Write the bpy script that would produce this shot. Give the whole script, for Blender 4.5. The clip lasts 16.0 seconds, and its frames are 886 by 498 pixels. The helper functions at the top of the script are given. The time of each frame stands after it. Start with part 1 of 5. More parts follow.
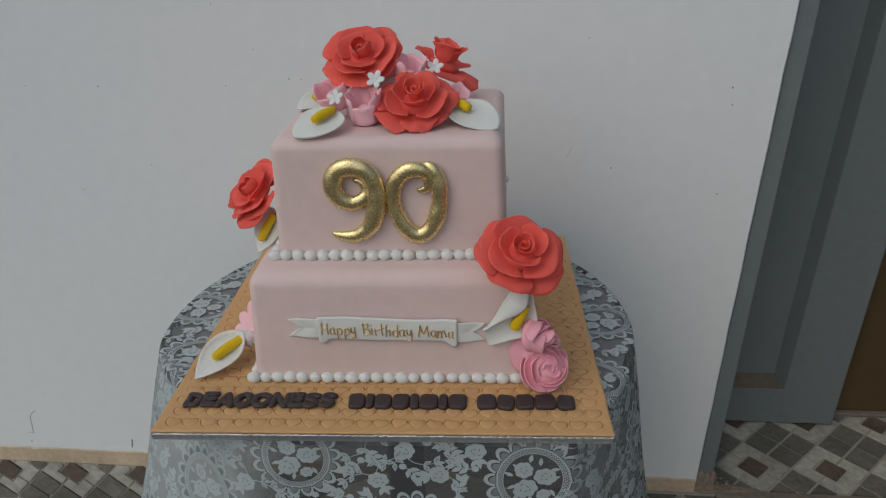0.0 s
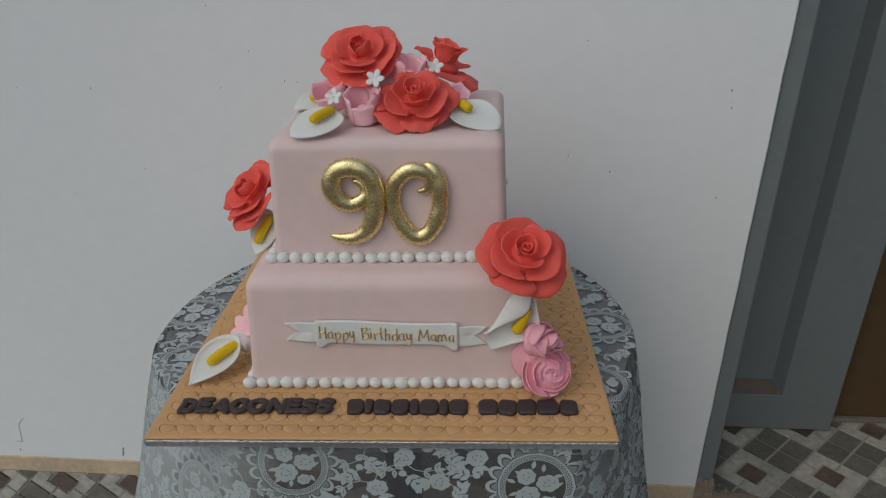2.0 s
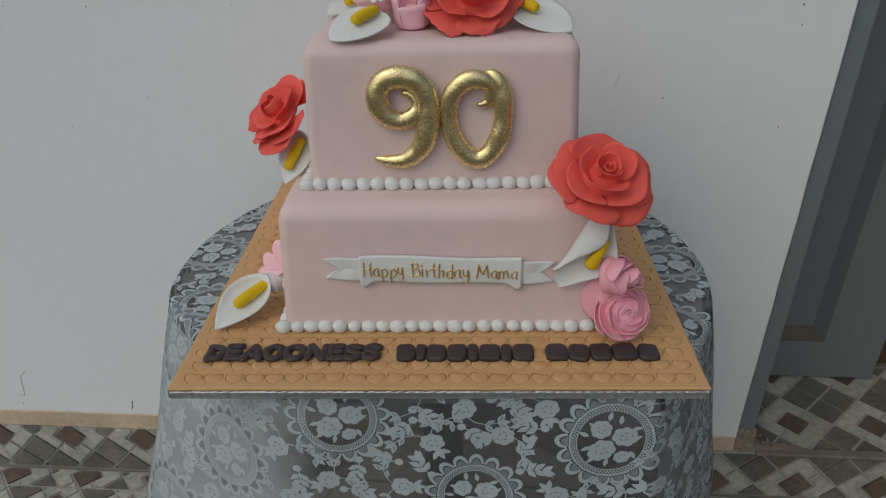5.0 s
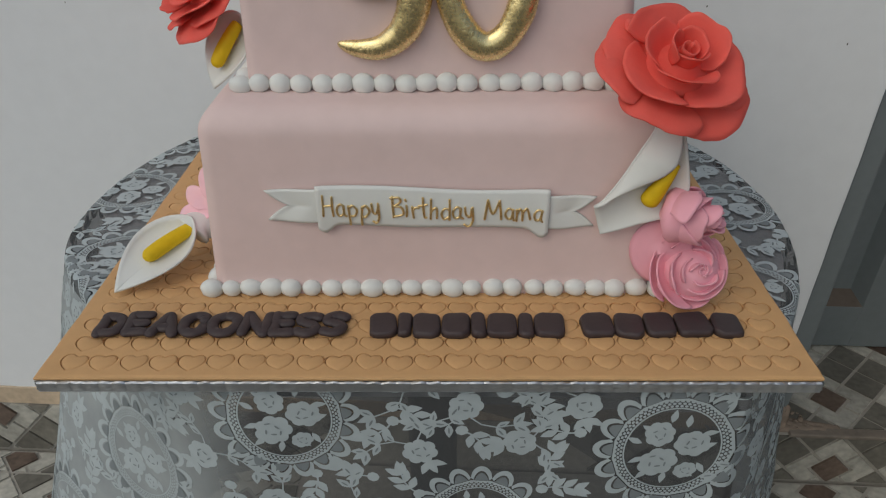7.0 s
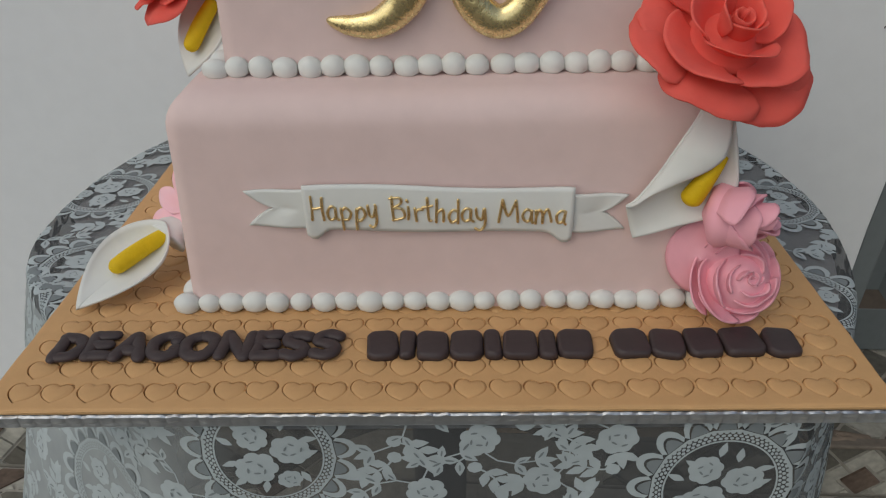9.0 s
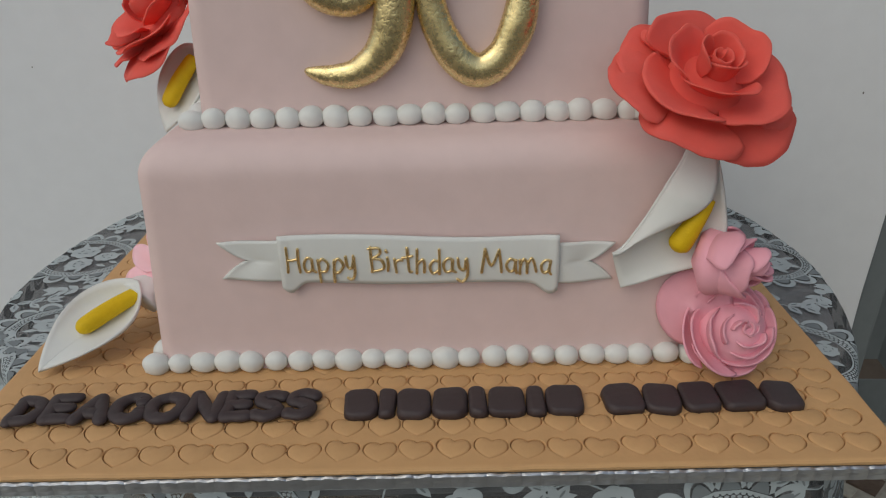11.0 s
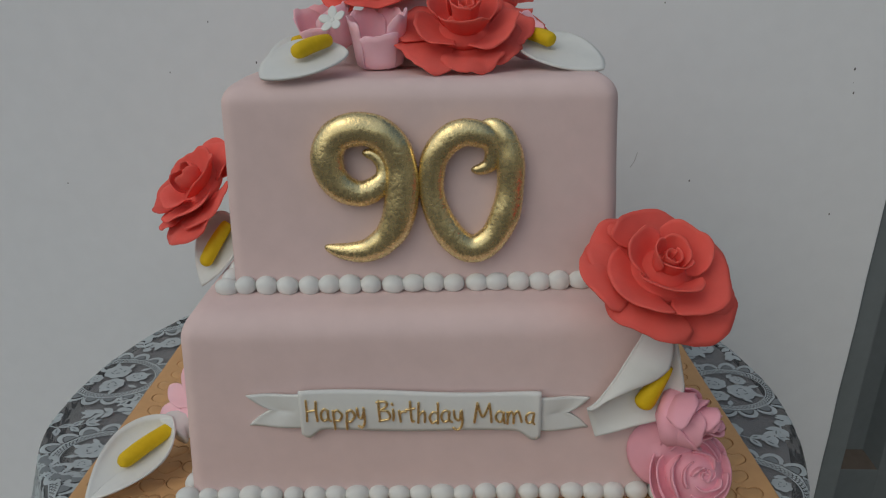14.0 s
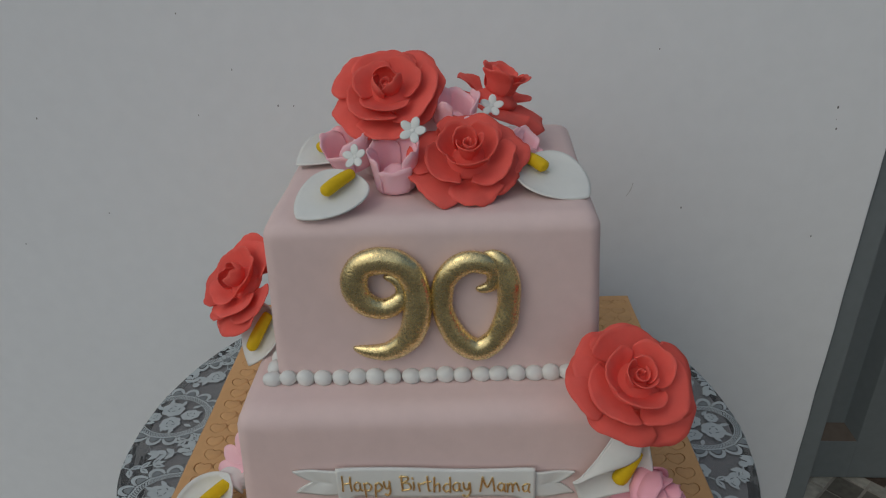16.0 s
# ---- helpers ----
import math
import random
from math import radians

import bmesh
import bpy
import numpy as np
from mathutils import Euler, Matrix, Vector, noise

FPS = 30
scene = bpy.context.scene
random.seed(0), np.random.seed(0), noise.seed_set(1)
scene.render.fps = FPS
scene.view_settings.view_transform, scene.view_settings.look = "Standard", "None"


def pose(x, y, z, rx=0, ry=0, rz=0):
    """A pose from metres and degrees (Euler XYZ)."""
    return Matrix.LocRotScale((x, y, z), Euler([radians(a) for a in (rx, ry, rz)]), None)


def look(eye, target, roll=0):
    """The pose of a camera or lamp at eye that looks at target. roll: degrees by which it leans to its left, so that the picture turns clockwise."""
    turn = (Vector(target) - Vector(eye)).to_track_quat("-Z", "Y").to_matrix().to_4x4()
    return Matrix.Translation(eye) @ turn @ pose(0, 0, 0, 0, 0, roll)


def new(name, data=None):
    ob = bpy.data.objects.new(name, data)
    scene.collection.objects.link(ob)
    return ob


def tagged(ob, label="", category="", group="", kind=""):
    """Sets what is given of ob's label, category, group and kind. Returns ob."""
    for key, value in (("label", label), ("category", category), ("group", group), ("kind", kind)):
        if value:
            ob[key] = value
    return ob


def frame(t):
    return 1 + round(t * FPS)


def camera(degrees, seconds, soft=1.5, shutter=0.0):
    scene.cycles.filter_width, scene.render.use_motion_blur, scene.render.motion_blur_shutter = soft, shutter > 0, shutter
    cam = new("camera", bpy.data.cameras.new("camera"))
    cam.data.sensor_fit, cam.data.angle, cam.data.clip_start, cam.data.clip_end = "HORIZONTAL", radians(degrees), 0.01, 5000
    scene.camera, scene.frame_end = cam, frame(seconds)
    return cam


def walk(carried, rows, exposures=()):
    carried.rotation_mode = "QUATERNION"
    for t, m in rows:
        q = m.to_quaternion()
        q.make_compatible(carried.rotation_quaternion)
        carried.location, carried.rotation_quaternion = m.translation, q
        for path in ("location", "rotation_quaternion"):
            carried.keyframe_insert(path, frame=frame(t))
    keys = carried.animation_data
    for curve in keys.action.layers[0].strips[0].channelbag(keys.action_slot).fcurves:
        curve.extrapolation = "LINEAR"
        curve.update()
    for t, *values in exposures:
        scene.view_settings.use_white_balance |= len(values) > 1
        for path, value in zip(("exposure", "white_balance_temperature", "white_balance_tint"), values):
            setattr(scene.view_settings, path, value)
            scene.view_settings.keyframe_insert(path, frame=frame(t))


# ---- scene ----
cam = camera(63.6, 16.0, 1.2)
PATH = [
    (0, (0.18, 0.246, 1.388), (-0.013, 2.038, 0.522), -1.7),
    (0.5, (0.174, 0.247, 1.381), (-0.011, 2.043, 0.521), -1.7),
    (1, (0.173, 0.253, 1.373), (0.0, 2.051, 0.514), -1.5),
    (1.5, (0.171, 0.254, 1.374), (-0.004, 2.054, 0.518), -1.4),
    (2, (0.167, 0.257, 1.374), (-0.004, 2.061, 0.527), -1.4),
    (2.5, (0.163, 0.259, 1.374), (-0.016, 2.063, 0.528), -1.6),
    (3, (0.159, 0.256, 1.375), (-0.012, 2.063, 0.534), -1.5),
    (3.5, (0.146, 0.262, 1.368), (-0.028, 2.068, 0.526), -1.4),
    (4, (0.119, 0.291, 1.332), (-0.053, 2.078, 0.452), -1.7),
    (4.5, (0.078, 0.332, 1.311), (-0.071, 2.104, 0.397), -1.4),
    (5, (0.077, 0.347, 1.291), (-0.077, 2.094, 0.33), -1.5),
    (5.2, (0.075, 0.372, 1.277), (-0.072, 2.113, 0.302), -1.6),
    (7.5, (0.049, 0.587, 1.119), (-0.059, 2.281, 0.062), -0.5),
    (8, (0.05, 0.61, 1.108), (-0.08, 2.308, 0.06), -1.8),
    (8.2, (0.049, 0.618, 1.107), (-0.081, 2.31, 0.048), -1.1),
    (10.3, (0.04, 0.633, 1.074), (-0.07, 2.406, 0.155), -1.7),
    (10.5, (0.051, 0.63, 1.064), (-0.081, 2.431, 0.206), -2.0),
    (11, (0.052, 0.636, 1.075), (-0.056, 2.444, 0.227), -1.6),
    (11.5, (0.056, 0.621, 1.076), (-0.066, 2.451, 0.279), -1.6),
    (12, (0.056, 0.618, 1.102), (-0.061, 2.457, 0.324), -1.4),
    (12.5, (0.059, 0.628, 1.14), (-0.049, 2.458, 0.34), -1.3),
    (13, (0.061, 0.61, 1.148), (-0.065, 2.474, 0.434), -1.2),
    (13.5, (0.065, 0.596, 1.164), (-0.063, 2.473, 0.485), -1.2),
    (14, (0.059, 0.59, 1.182), (-0.053, 2.46, 0.481), -1.2),
    (14.5, (0.059, 0.6, 1.207), (-0.055, 2.45, 0.454), -1.0),
    (15, (0.057, 0.583, 1.219), (-0.044, 2.45, 0.509), -0.5),
    (15.2, (0.058, 0.58, 1.245), (-0.052, 2.440, 0.492), -0.9),
    (15.5, (0.061, 0.574, 1.301), (-0.065, 2.415, 0.529), -1.6),
    (16, (0.069, 0.56, 1.377), (-0.079, 2.343, 0.483), -2.5),
]
EXPOSURES = [(0, 0.0, 6120, 3), (5, 0.0, 6150, 3), (8, 0.15, 6280, 3), (11, 0.10, 6280, 3), (12, -0.03, 6200, 3), (12.5, -0.04, 6150, 3), (13.5, -0.18, 6150, 3), (14.5, -0.18, 6130, 3), (15, -0.17, 6090, 3), (16, -0.26, 6090, 3)]
walk(cam, [(t, look(eye, target, roll)) for t, eye, target, roll in PATH], EXPOSURES)

# ---- world, sun and exposure ----
world = bpy.data.worlds.new("sky")
scene.world = world
world.use_nodes = True
wn = world.node_tree.nodes
sky = wn.new("ShaderNodeTexSky")
sky.sky_type, sky.sun_disc = "NISHITA", False
SUN_EL, SUN_AZ = radians(46), radians(220)
sky.sun_elevation, sky.sun_rotation = SUN_EL, SUN_AZ
sky.air_density, sky.dust_density = 1.0, 4.0
wn["Background"].inputs[1].default_value = 0.0745
world.node_tree.links.new(sky.outputs[0], wn["Background"].inputs[0])
sun = new("sun", bpy.data.lights.new("sun", "SUN"))
sun.data.energy, sun.data.angle, sun.data.color = 0.46, radians(100), (1.0, 0.985, 0.95)
sun.matrix_world = look((-1.6, -3.2, 4.0), (0, 0, 0))


# ---- materials ----
def material(name, colour, rough=0.5, metal=0.0, vary=0.08, scale=40.0, bump=0.0, bump_scale=200.0, coarse=3.0, spec=0.5, sss=0.0, island=0.0):
    m = bpy.data.materials.new(name)
    m.use_nodes = True
    nt = m.node_tree
    n, link = nt.nodes, nt.links.new
    bsdf = n["Principled BSDF"]
    tex = n.new("ShaderNodeTexCoord")
    fine, wide = n.new("ShaderNodeTexNoise"), n.new("ShaderNodeTexNoise")
    fine.inputs["Scale"].default_value, wide.inputs["Scale"].default_value = scale, coarse
    fine.inputs["Detail"].default_value, wide.inputs["Detail"].default_value = 6, 4
    link(tex.outputs["Object"], fine.inputs["Vector"])
    link(tex.outputs["Object"], wide.inputs["Vector"])
    add = n.new("ShaderNodeMath")
    add.operation = "ADD"
    link(fine.outputs[0], add.inputs[0])
    link(wide.outputs[0], add.inputs[1])
    ramp = n.new("ShaderNodeMapRange")
    ramp.inputs["From Min"].default_value, ramp.inputs["From Max"].default_value = 0.6, 1.4
    ramp.inputs["To Min"].default_value, ramp.inputs["To Max"].default_value = 1 - vary, 1 + vary
    link(add.outputs[0], ramp.inputs[0])
    val = ramp.outputs[0]
    info = n.new("ShaderNodeObjectInfo")
    if island:
        r2 = n.new("ShaderNodeMapRange")
        r2.inputs["To Min"].default_value, r2.inputs["To Max"].default_value = 1 - island, 1 + island
        link(info.outputs["Random"], r2.inputs[0])
        mul = n.new("ShaderNodeMath")
        mul.operation = "MULTIPLY"
        link(val, mul.inputs[0])
        link(r2.outputs[0], mul.inputs[1])
        val = mul.outputs[0]
    hsv = n.new("ShaderNodeHueSaturation")
    hsv.inputs["Color"].default_value = (*colour, 1)
    link(val, hsv.inputs["Value"])
    link(hsv.outputs[0], bsdf.inputs["Base Color"])
    bsdf.inputs["Roughness"].default_value, bsdf.inputs["Metallic"].default_value = rough, metal
    bsdf.inputs["Specular IOR Level"].default_value = spec
    if sss:
        bsdf.inputs["Subsurface Weight"].default_value = sss
        bsdf.inputs["Subsurface Radius"].default_value = (0.006, 0.003, 0.002)
        bsdf.inputs["Subsurface Scale"].default_value = 1.0
    if bump:
        bn, bt = n.new("ShaderNodeBump"), n.new("ShaderNodeTexNoise")
        bt.inputs["Scale"].default_value, bt.inputs["Detail"].default_value = bump_scale, 5
        bn.inputs["Strength"].default_value, bn.inputs["Distance"].default_value = bump, 0.002
        link(tex.outputs["Object"], bt.inputs["Vector"])
        link(bt.outputs[0], bn.inputs["Height"])
        link(bn.outputs[0], bsdf.inputs["Normal"])
    return m


PINK = material("pale_pink_fondant", (0.735, 0.567, 0.541), 0.55, vary=0.045, scale=60, bump=0.08, bump_scale=120, coarse=8, spec=0.3)
WHITE = material("white_fondant", (0.725, 0.735, 0.705), 0.5, vary=0.03, scale=80, bump=0.1, bump_scale=150, spec=0.35)
TAN = material("tan_fondant", (0.59, 0.350, 0.158), 0.6, vary=0.06, scale=90, bump=0.15, bump_scale=250, coarse=10, spec=0.3, island=0.05)
RED = material("coral_red_gumpaste", (0.80, 0.125, 0.100), 0.75, vary=0.07, scale=70, bump=0.15, bump_scale=160, coarse=20, spec=0.15, sss=0.25, island=0.07)
ROSE = material("rose_pink_fondant", (0.85, 0.41, 0.49), 0.6, vary=0.05, scale=70, bump=0.12, bump_scale=160, coarse=20, spec=0.3, island=0.05)
BLUSH = material("blush_pink_gumpaste", (0.98, 0.575, 0.635), 0.65, vary=0.05, scale=70, bump=0.1, bump_scale=160, coarse=20, spec=0.2, sss=0.2, island=0.04)
YELLOW = material("yellow_fondant", (0.72, 0.48, 0.008), 0.6, vary=0.08, scale=150, bump=0.25, bump_scale=500, spec=0.25)
CHOC = material("dark_chocolate_fondant", (0.054, 0.039, 0.040), 0.5, vary=0.15, scale=60, bump=0.2, bump_scale=200, coarse=15, spec=0.35)
FOIL = material("silver_foil", (0.74, 0.76, 0.78), 0.36, 1.0, vary=0.12, scale=120, bump=0.4, bump_scale=130)
WALLM = material("white_wall_paint", (0.787, 0.80, 0.815), 0.75, vary=0.03, scale=30, bump=0.12, bump_scale=60, coarse=1.3, spec=0.2)
SKIRT = material("bare_cement_skirting", (0.52, 0.41, 0.29), 0.85, vary=0.25, scale=60, bump=0.5, bump_scale=120, coarse=6)
BARE = material("bare_brown_render", (0.27, 0.215, 0.17), 0.9, vary=0.30, scale=50, bump=0.6, bump_scale=110, coarse=9, spec=0.2)
GREYD = material("grey_door_paint", (0.172, 0.194, 0.202), 0.5, vary=0.08, scale=50, bump=0.08, bump_scale=90, coarse=3)
RUST = material("worn_brown_bead", (0.125, 0.098, 0.076), 0.6, vary=0.3, scale=40, bump=0.2, bump_scale=80)
BROWN = material("brown_wood", (0.100, 0.062, 0.026), 0.55, vary=0.2, scale=18, bump=0.1, bump_scale=60)
GROUT = material("cement_grout", (0.37, 0.35, 0.31), 0.8, vary=0.2, scale=80, bump=0.3, coarse=5)
TILE_PALE = material("pale_tile_glaze", (0.41, 0.398, 0.352), 0.45, vary=0.42, scale=60, bump=0.05, coarse=9, island=0.12)
TILE_GREY = material("grey_tile_glaze", (0.152, 0.144, 0.122), 0.45, vary=0.4, scale=70, bump=0.05, coarse=9, island=0.18)
TILE_BROWN = material("brown_tile_glaze", (0.128, 0.094, 0.074), 0.40, vary=0.5, scale=90, bump=0.06, coarse=12, island=0.15)
EDGE = material("worn_step_edge", (0.20, 0.17, 0.14), 0.8, vary=0.3, scale=50, bump=0.4, coarse=6)
EARTH = material("concrete_yard", (0.12, 0.112, 0.100), 0.9, vary=0.2, scale=12, bump=0.3, coarse=0.5)
CLOTH = material("sheer_net", (0.100, 0.104, 0.108), 0.8, vary=0.08, scale=40, bump=0.05, bump_scale=40, coarse=5, spec=0.2)
LACE = material("pale_lace_thread", (0.43, 0.48, 0.495), 0.75, vary=0.10, scale=90, bump=0.10, bump_scale=700, coarse=8, spec=0.2)
LACE_DIM = material("thin_lace_thread", (0.215, 0.24, 0.25), 0.75, vary=0.12, scale=90, bump=0.10, bump_scale=700, coarse=8, spec=0.2)
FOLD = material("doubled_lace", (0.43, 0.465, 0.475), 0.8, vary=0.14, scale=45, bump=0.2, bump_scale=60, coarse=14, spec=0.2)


def sheer(mat, clear):
    """Lets a share of the light straight through the open weave."""
    n, link = mat.node_tree.nodes, mat.node_tree.links.new
    mix, gap = n.new("ShaderNodeMixShader"), n.new("ShaderNodeBsdfTransparent")
    mix.inputs[0].default_value = clear
    link(n["Principled BSDF"].outputs[0], mix.inputs[1])
    link(gap.outputs[0], mix.inputs[2])
    link(mix.outputs[0], n["Material Output"].inputs[0])


sheer(CLOTH, 0.42)
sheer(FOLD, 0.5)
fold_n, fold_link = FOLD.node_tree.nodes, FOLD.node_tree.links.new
at_x, left_opacity = fold_n.new("ShaderNodeSeparateXYZ"), fold_n.new("ShaderNodeMapRange")
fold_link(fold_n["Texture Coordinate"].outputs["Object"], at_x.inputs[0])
for key, value in (("From Min", -0.13), ("From Max", -0.215), ("To Min", 0.0), ("To Max", 0.74)):   # the overlay turns more opaque towards the left corner, fading at its edge
    left_opacity.inputs[key].default_value = value
fold_link(at_x.outputs[0], left_opacity.inputs[0])
# past the right crease the overlay keeps a steady 0.34 opacity
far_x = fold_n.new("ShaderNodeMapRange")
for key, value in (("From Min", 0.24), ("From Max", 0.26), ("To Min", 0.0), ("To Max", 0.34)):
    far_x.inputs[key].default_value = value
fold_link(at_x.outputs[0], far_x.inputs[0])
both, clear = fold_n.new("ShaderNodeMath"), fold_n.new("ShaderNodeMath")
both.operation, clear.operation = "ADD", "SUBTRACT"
fold_link(left_opacity.outputs[0], both.inputs[0])
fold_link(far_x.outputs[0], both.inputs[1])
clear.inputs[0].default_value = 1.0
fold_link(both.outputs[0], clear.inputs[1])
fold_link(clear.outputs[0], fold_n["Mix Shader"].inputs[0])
PALE_TOP = material("white_plastic", (0.74, 0.75, 0.76), 0.5, vary=0.06, scale=30, spec=0.3)
PLASTIC = material("dark_plastic", (0.13, 0.135, 0.14), 0.5)
SPECK = material("dark_speck", (0.09, 0.08, 0.08), 0.8)
SCUFF = material("grey_scuff", (0.40, 0.39, 0.38), 0.8, vary=0.3)


def gold_leaf(name, colour, flake):
    """Brushed lustre gold, smooth in places and flaky in others."""
    m = material(name, colour, 0.30, 0.90, vary=0.10, scale=55, coarse=22)
    nt = m.node_tree
    n, link = nt.nodes, nt.links.new
    bsdf, tex = n["Principled BSDF"], n.new("ShaderNodeTexCoord")

    def noise_node(scale, detail):
        t = n.new("ShaderNodeTexNoise")
        t.inputs["Scale"].default_value, t.inputs["Detail"].default_value = scale, detail
        link(tex.outputs["Object"], t.inputs["Vector"])
        return t.outputs[0]

    def ranged(value, f0, f1, t0, t1):
        r = n.new("ShaderNodeMapRange")
        for key, x in (("From Min", f0), ("From Max", f1), ("To Min", t0), ("To Max", t1)):
            r.inputs[key].default_value = x
        link(value, r.inputs[0])
        return r.outputs[0]
    patch = ranged(noise_node(38, 3), 0.46, 0.62, 0.03, 0.55)
    grain, bump = noise_node(flake, 4), n.new("ShaderNodeBump")
    link(ranged(grain, 0.30, 0.70, 0.18, 0.36), bsdf.inputs["Roughness"])
    bump.inputs["Distance"].default_value = 0.0012
    link(patch, bump.inputs["Strength"])
    link(grain, bump.inputs["Height"])
    link(bump.outputs[0], bsdf.inputs["Normal"])
    return m


GOLD = gold_leaf("gold_lustre", (0.80, 0.645, 0.325), 330)
GLITTER = gold_leaf("gold_piping", (0.82, 0.62, 0.30), 1500)


# ---- mesh helpers ----
def mesh_of(name, bm, mat, smooth=True):
    bmesh.ops.recalc_face_normals(bm, faces=bm.faces)
    me = bpy.data.meshes.new(name)
    bm.to_mesh(me)
    bm.free()
    me.materials.append(mat)
    if smooth:
        me.polygons.foreach_set("use_smooth", [True] * len(me.polygons))
    return me


def part(name, bm, mat, parent, label="", smooth=True, m=None):
    ob = new(name, mesh_of(name, bm, mat, smooth) if isinstance(bm, bmesh.types.BMesh) else bm)
    ob.parent = parent
    if m is not None:
        ob.matrix_basis = m
    return tagged(ob, label)


def thing(name, m, label, category, group=""):
    ob = new(name)
    ob.empty_display_size = 0.02
    ob.matrix_basis = m
    return tagged(ob, label, category, group)


def box(x0, x1, y0, y1, z0, z1, bevel=0.0, seg=2, bm=None):
    bm = bm or bmesh.new()
    r = bmesh.ops.create_cube(bm, size=1, matrix=Matrix.Translation(((x0 + x1) / 2, (y0 + y1) / 2, (z0 + z1) / 2)) @ Matrix.Diagonal((x1 - x0, y1 - y0, z1 - z0, 1)))
    if bevel:
        edges = list({e for v in r["verts"] for e in v.link_edges})
        bmesh.ops.bevel(bm, geom=edges, offset=bevel, segments=seg, profile=0.5, affect="EDGES")
    return bm


def grid(fn, nu, nv, closed=False, bm=None):
    bm = bm or bmesh.new()
    rows = [[bm.verts.new(fn(i / (nu if closed else nu - 1), j / (nv - 1))) for i in range(nu)] for j in range(nv)]
    for j in range(nv - 1):
        for i in range(nu if closed else nu - 1):
            k = (i + 1) % nu
            bm.faces.new((rows[j][i], rows[j][k], rows[j + 1][k], rows[j + 1][i]))
    return bm


def thicken(bm, t):
    bmesh.ops.recalc_face_normals(bm, faces=bm.faces)
    bmesh.ops.solidify(bm, geom=list(bm.faces), thickness=t)
    return bm


def prism(pts, z0, z1, bm=None):
    bm = bm or bmesh.new()
    lo = [bm.verts.new((x, y, z0)) for x, y in pts]
    hi = [bm.verts.new((x, y, z1)) for x, y in pts]
    bm.faces.new(hi)
    for i in range(len(pts)):
        k = (i + 1) % len(pts)
        bm.faces.new((lo[i], lo[k], hi[k], hi[i]))
    return bm


def spline(pts, n):
    """Smooth curve through rows of numbers."""
    p = np.array(pts, float)
    out = []
    for i in range(len(p) - 1):
        a, b, c, d = p[max(i - 1, 0)], p[i], p[i + 1], p[min(i + 2, len(p) - 1)]
        for k in range(n):
            t = k / n
            out.append(0.5 * (2 * b + (c - a) * t + (2 * a - 5 * b + 4 * c - d) * t * t + (3 * b - a - 3 * c + d) * t ** 3))
    out.append(p[-1])
    return np.array(out)


def tube(path, sides=16, flat=1.0, up=(0, 1, 0)):
    """A tube along rows of x, y, z, radius; flat squeezes it along up."""
    bm, rings = bmesh.new(), []
    upv = Vector(up)
    for i, (x, y, z, r) in enumerate(path):
        d = Vector(path[min(i + 1, len(path) - 1)][:3]) - Vector(path[max(i - 1, 0)][:3])
        side = d.cross(upv).normalized()
        nrm = side.cross(d).normalized()
        rings.append([bm.verts.new(Vector((x, y, z)) + side * (r * math.cos(a)) + nrm * (r * flat * math.sin(a))) for a in (2 * math.pi * k / sides for k in range(sides))])
    for a, b in zip(rings, rings[1:]):
        for k in range(sides):
            bm.faces.new((a[k], a[(k + 1) % sides], b[(k + 1) % sides], b[k]))
    bm.faces.new(rings[0])
    bm.faces.new(rings[-1][::-1])
    return bm


def aim(pos, axis, spin=0.0):
    """A pose whose z looks along axis."""
    q = Vector(axis).normalized().to_track_quat("Z", "Y")
    return Matrix.Translation(pos) @ q.to_matrix().to_4x4() @ Matrix.Rotation(radians(spin), 4, "Z")


def frame_of(tip, base, normal):
    """A pose with its origin at base, y from base to tip, z near normal."""
    y = (Vector(tip) - Vector(base)).normalized()
    x = y.cross(Vector(normal)).normalized()
    z = x.cross(y)
    m = Matrix((x, y, z)).transposed().to_4x4()
    m.translation = base
    return m


# ---- plan ----
WALL_Y, WALL_X, LEAN_X = 1.703, 0.664, 0.036   # wall face, its edge at the door, lean of that edge per metre
STEP_Y, STEP_H = 1.690, 0.148                  # face and height of the tiled step under the wall
CAKE = Matrix.Translation((-0.0054, 1.2831, 0.765)) @ Matrix.Rotation(radians(2.8), 4, "Z")  # on the board's top, at its middle


# ---- ground, wall, door ----
bm = bmesh.new()
bmesh.ops.create_grid(bm, x_segments=8, y_segments=8, size=400)
ground = tagged(new("ground", mesh_of("ground", bm, EARTH, False)), "pale grey concrete ground reaching far off", "ground", kind="structure")
ground.location = (0, 0, -STEP_H - 0.02)

floor = tagged(new("floor", mesh_of("floor", box(-3.2, 3.2, 0.6, STEP_Y - 0.003, -STEP_H - 0.06, -STEP_H - 0.004), GROUT, False)), "patterned ceramic tile floor of grey, brown and cream diamonds", "floor", kind="structure")
ledge = tagged(new("ledge", mesh_of("ledge", box(-3.2, 3.2, STEP_Y + 0.005, 2.6, -STEP_H - 0.06, -0.004), GROUT, False)), "tiled step that carries the white wall and the doorway", "step", kind="structure")

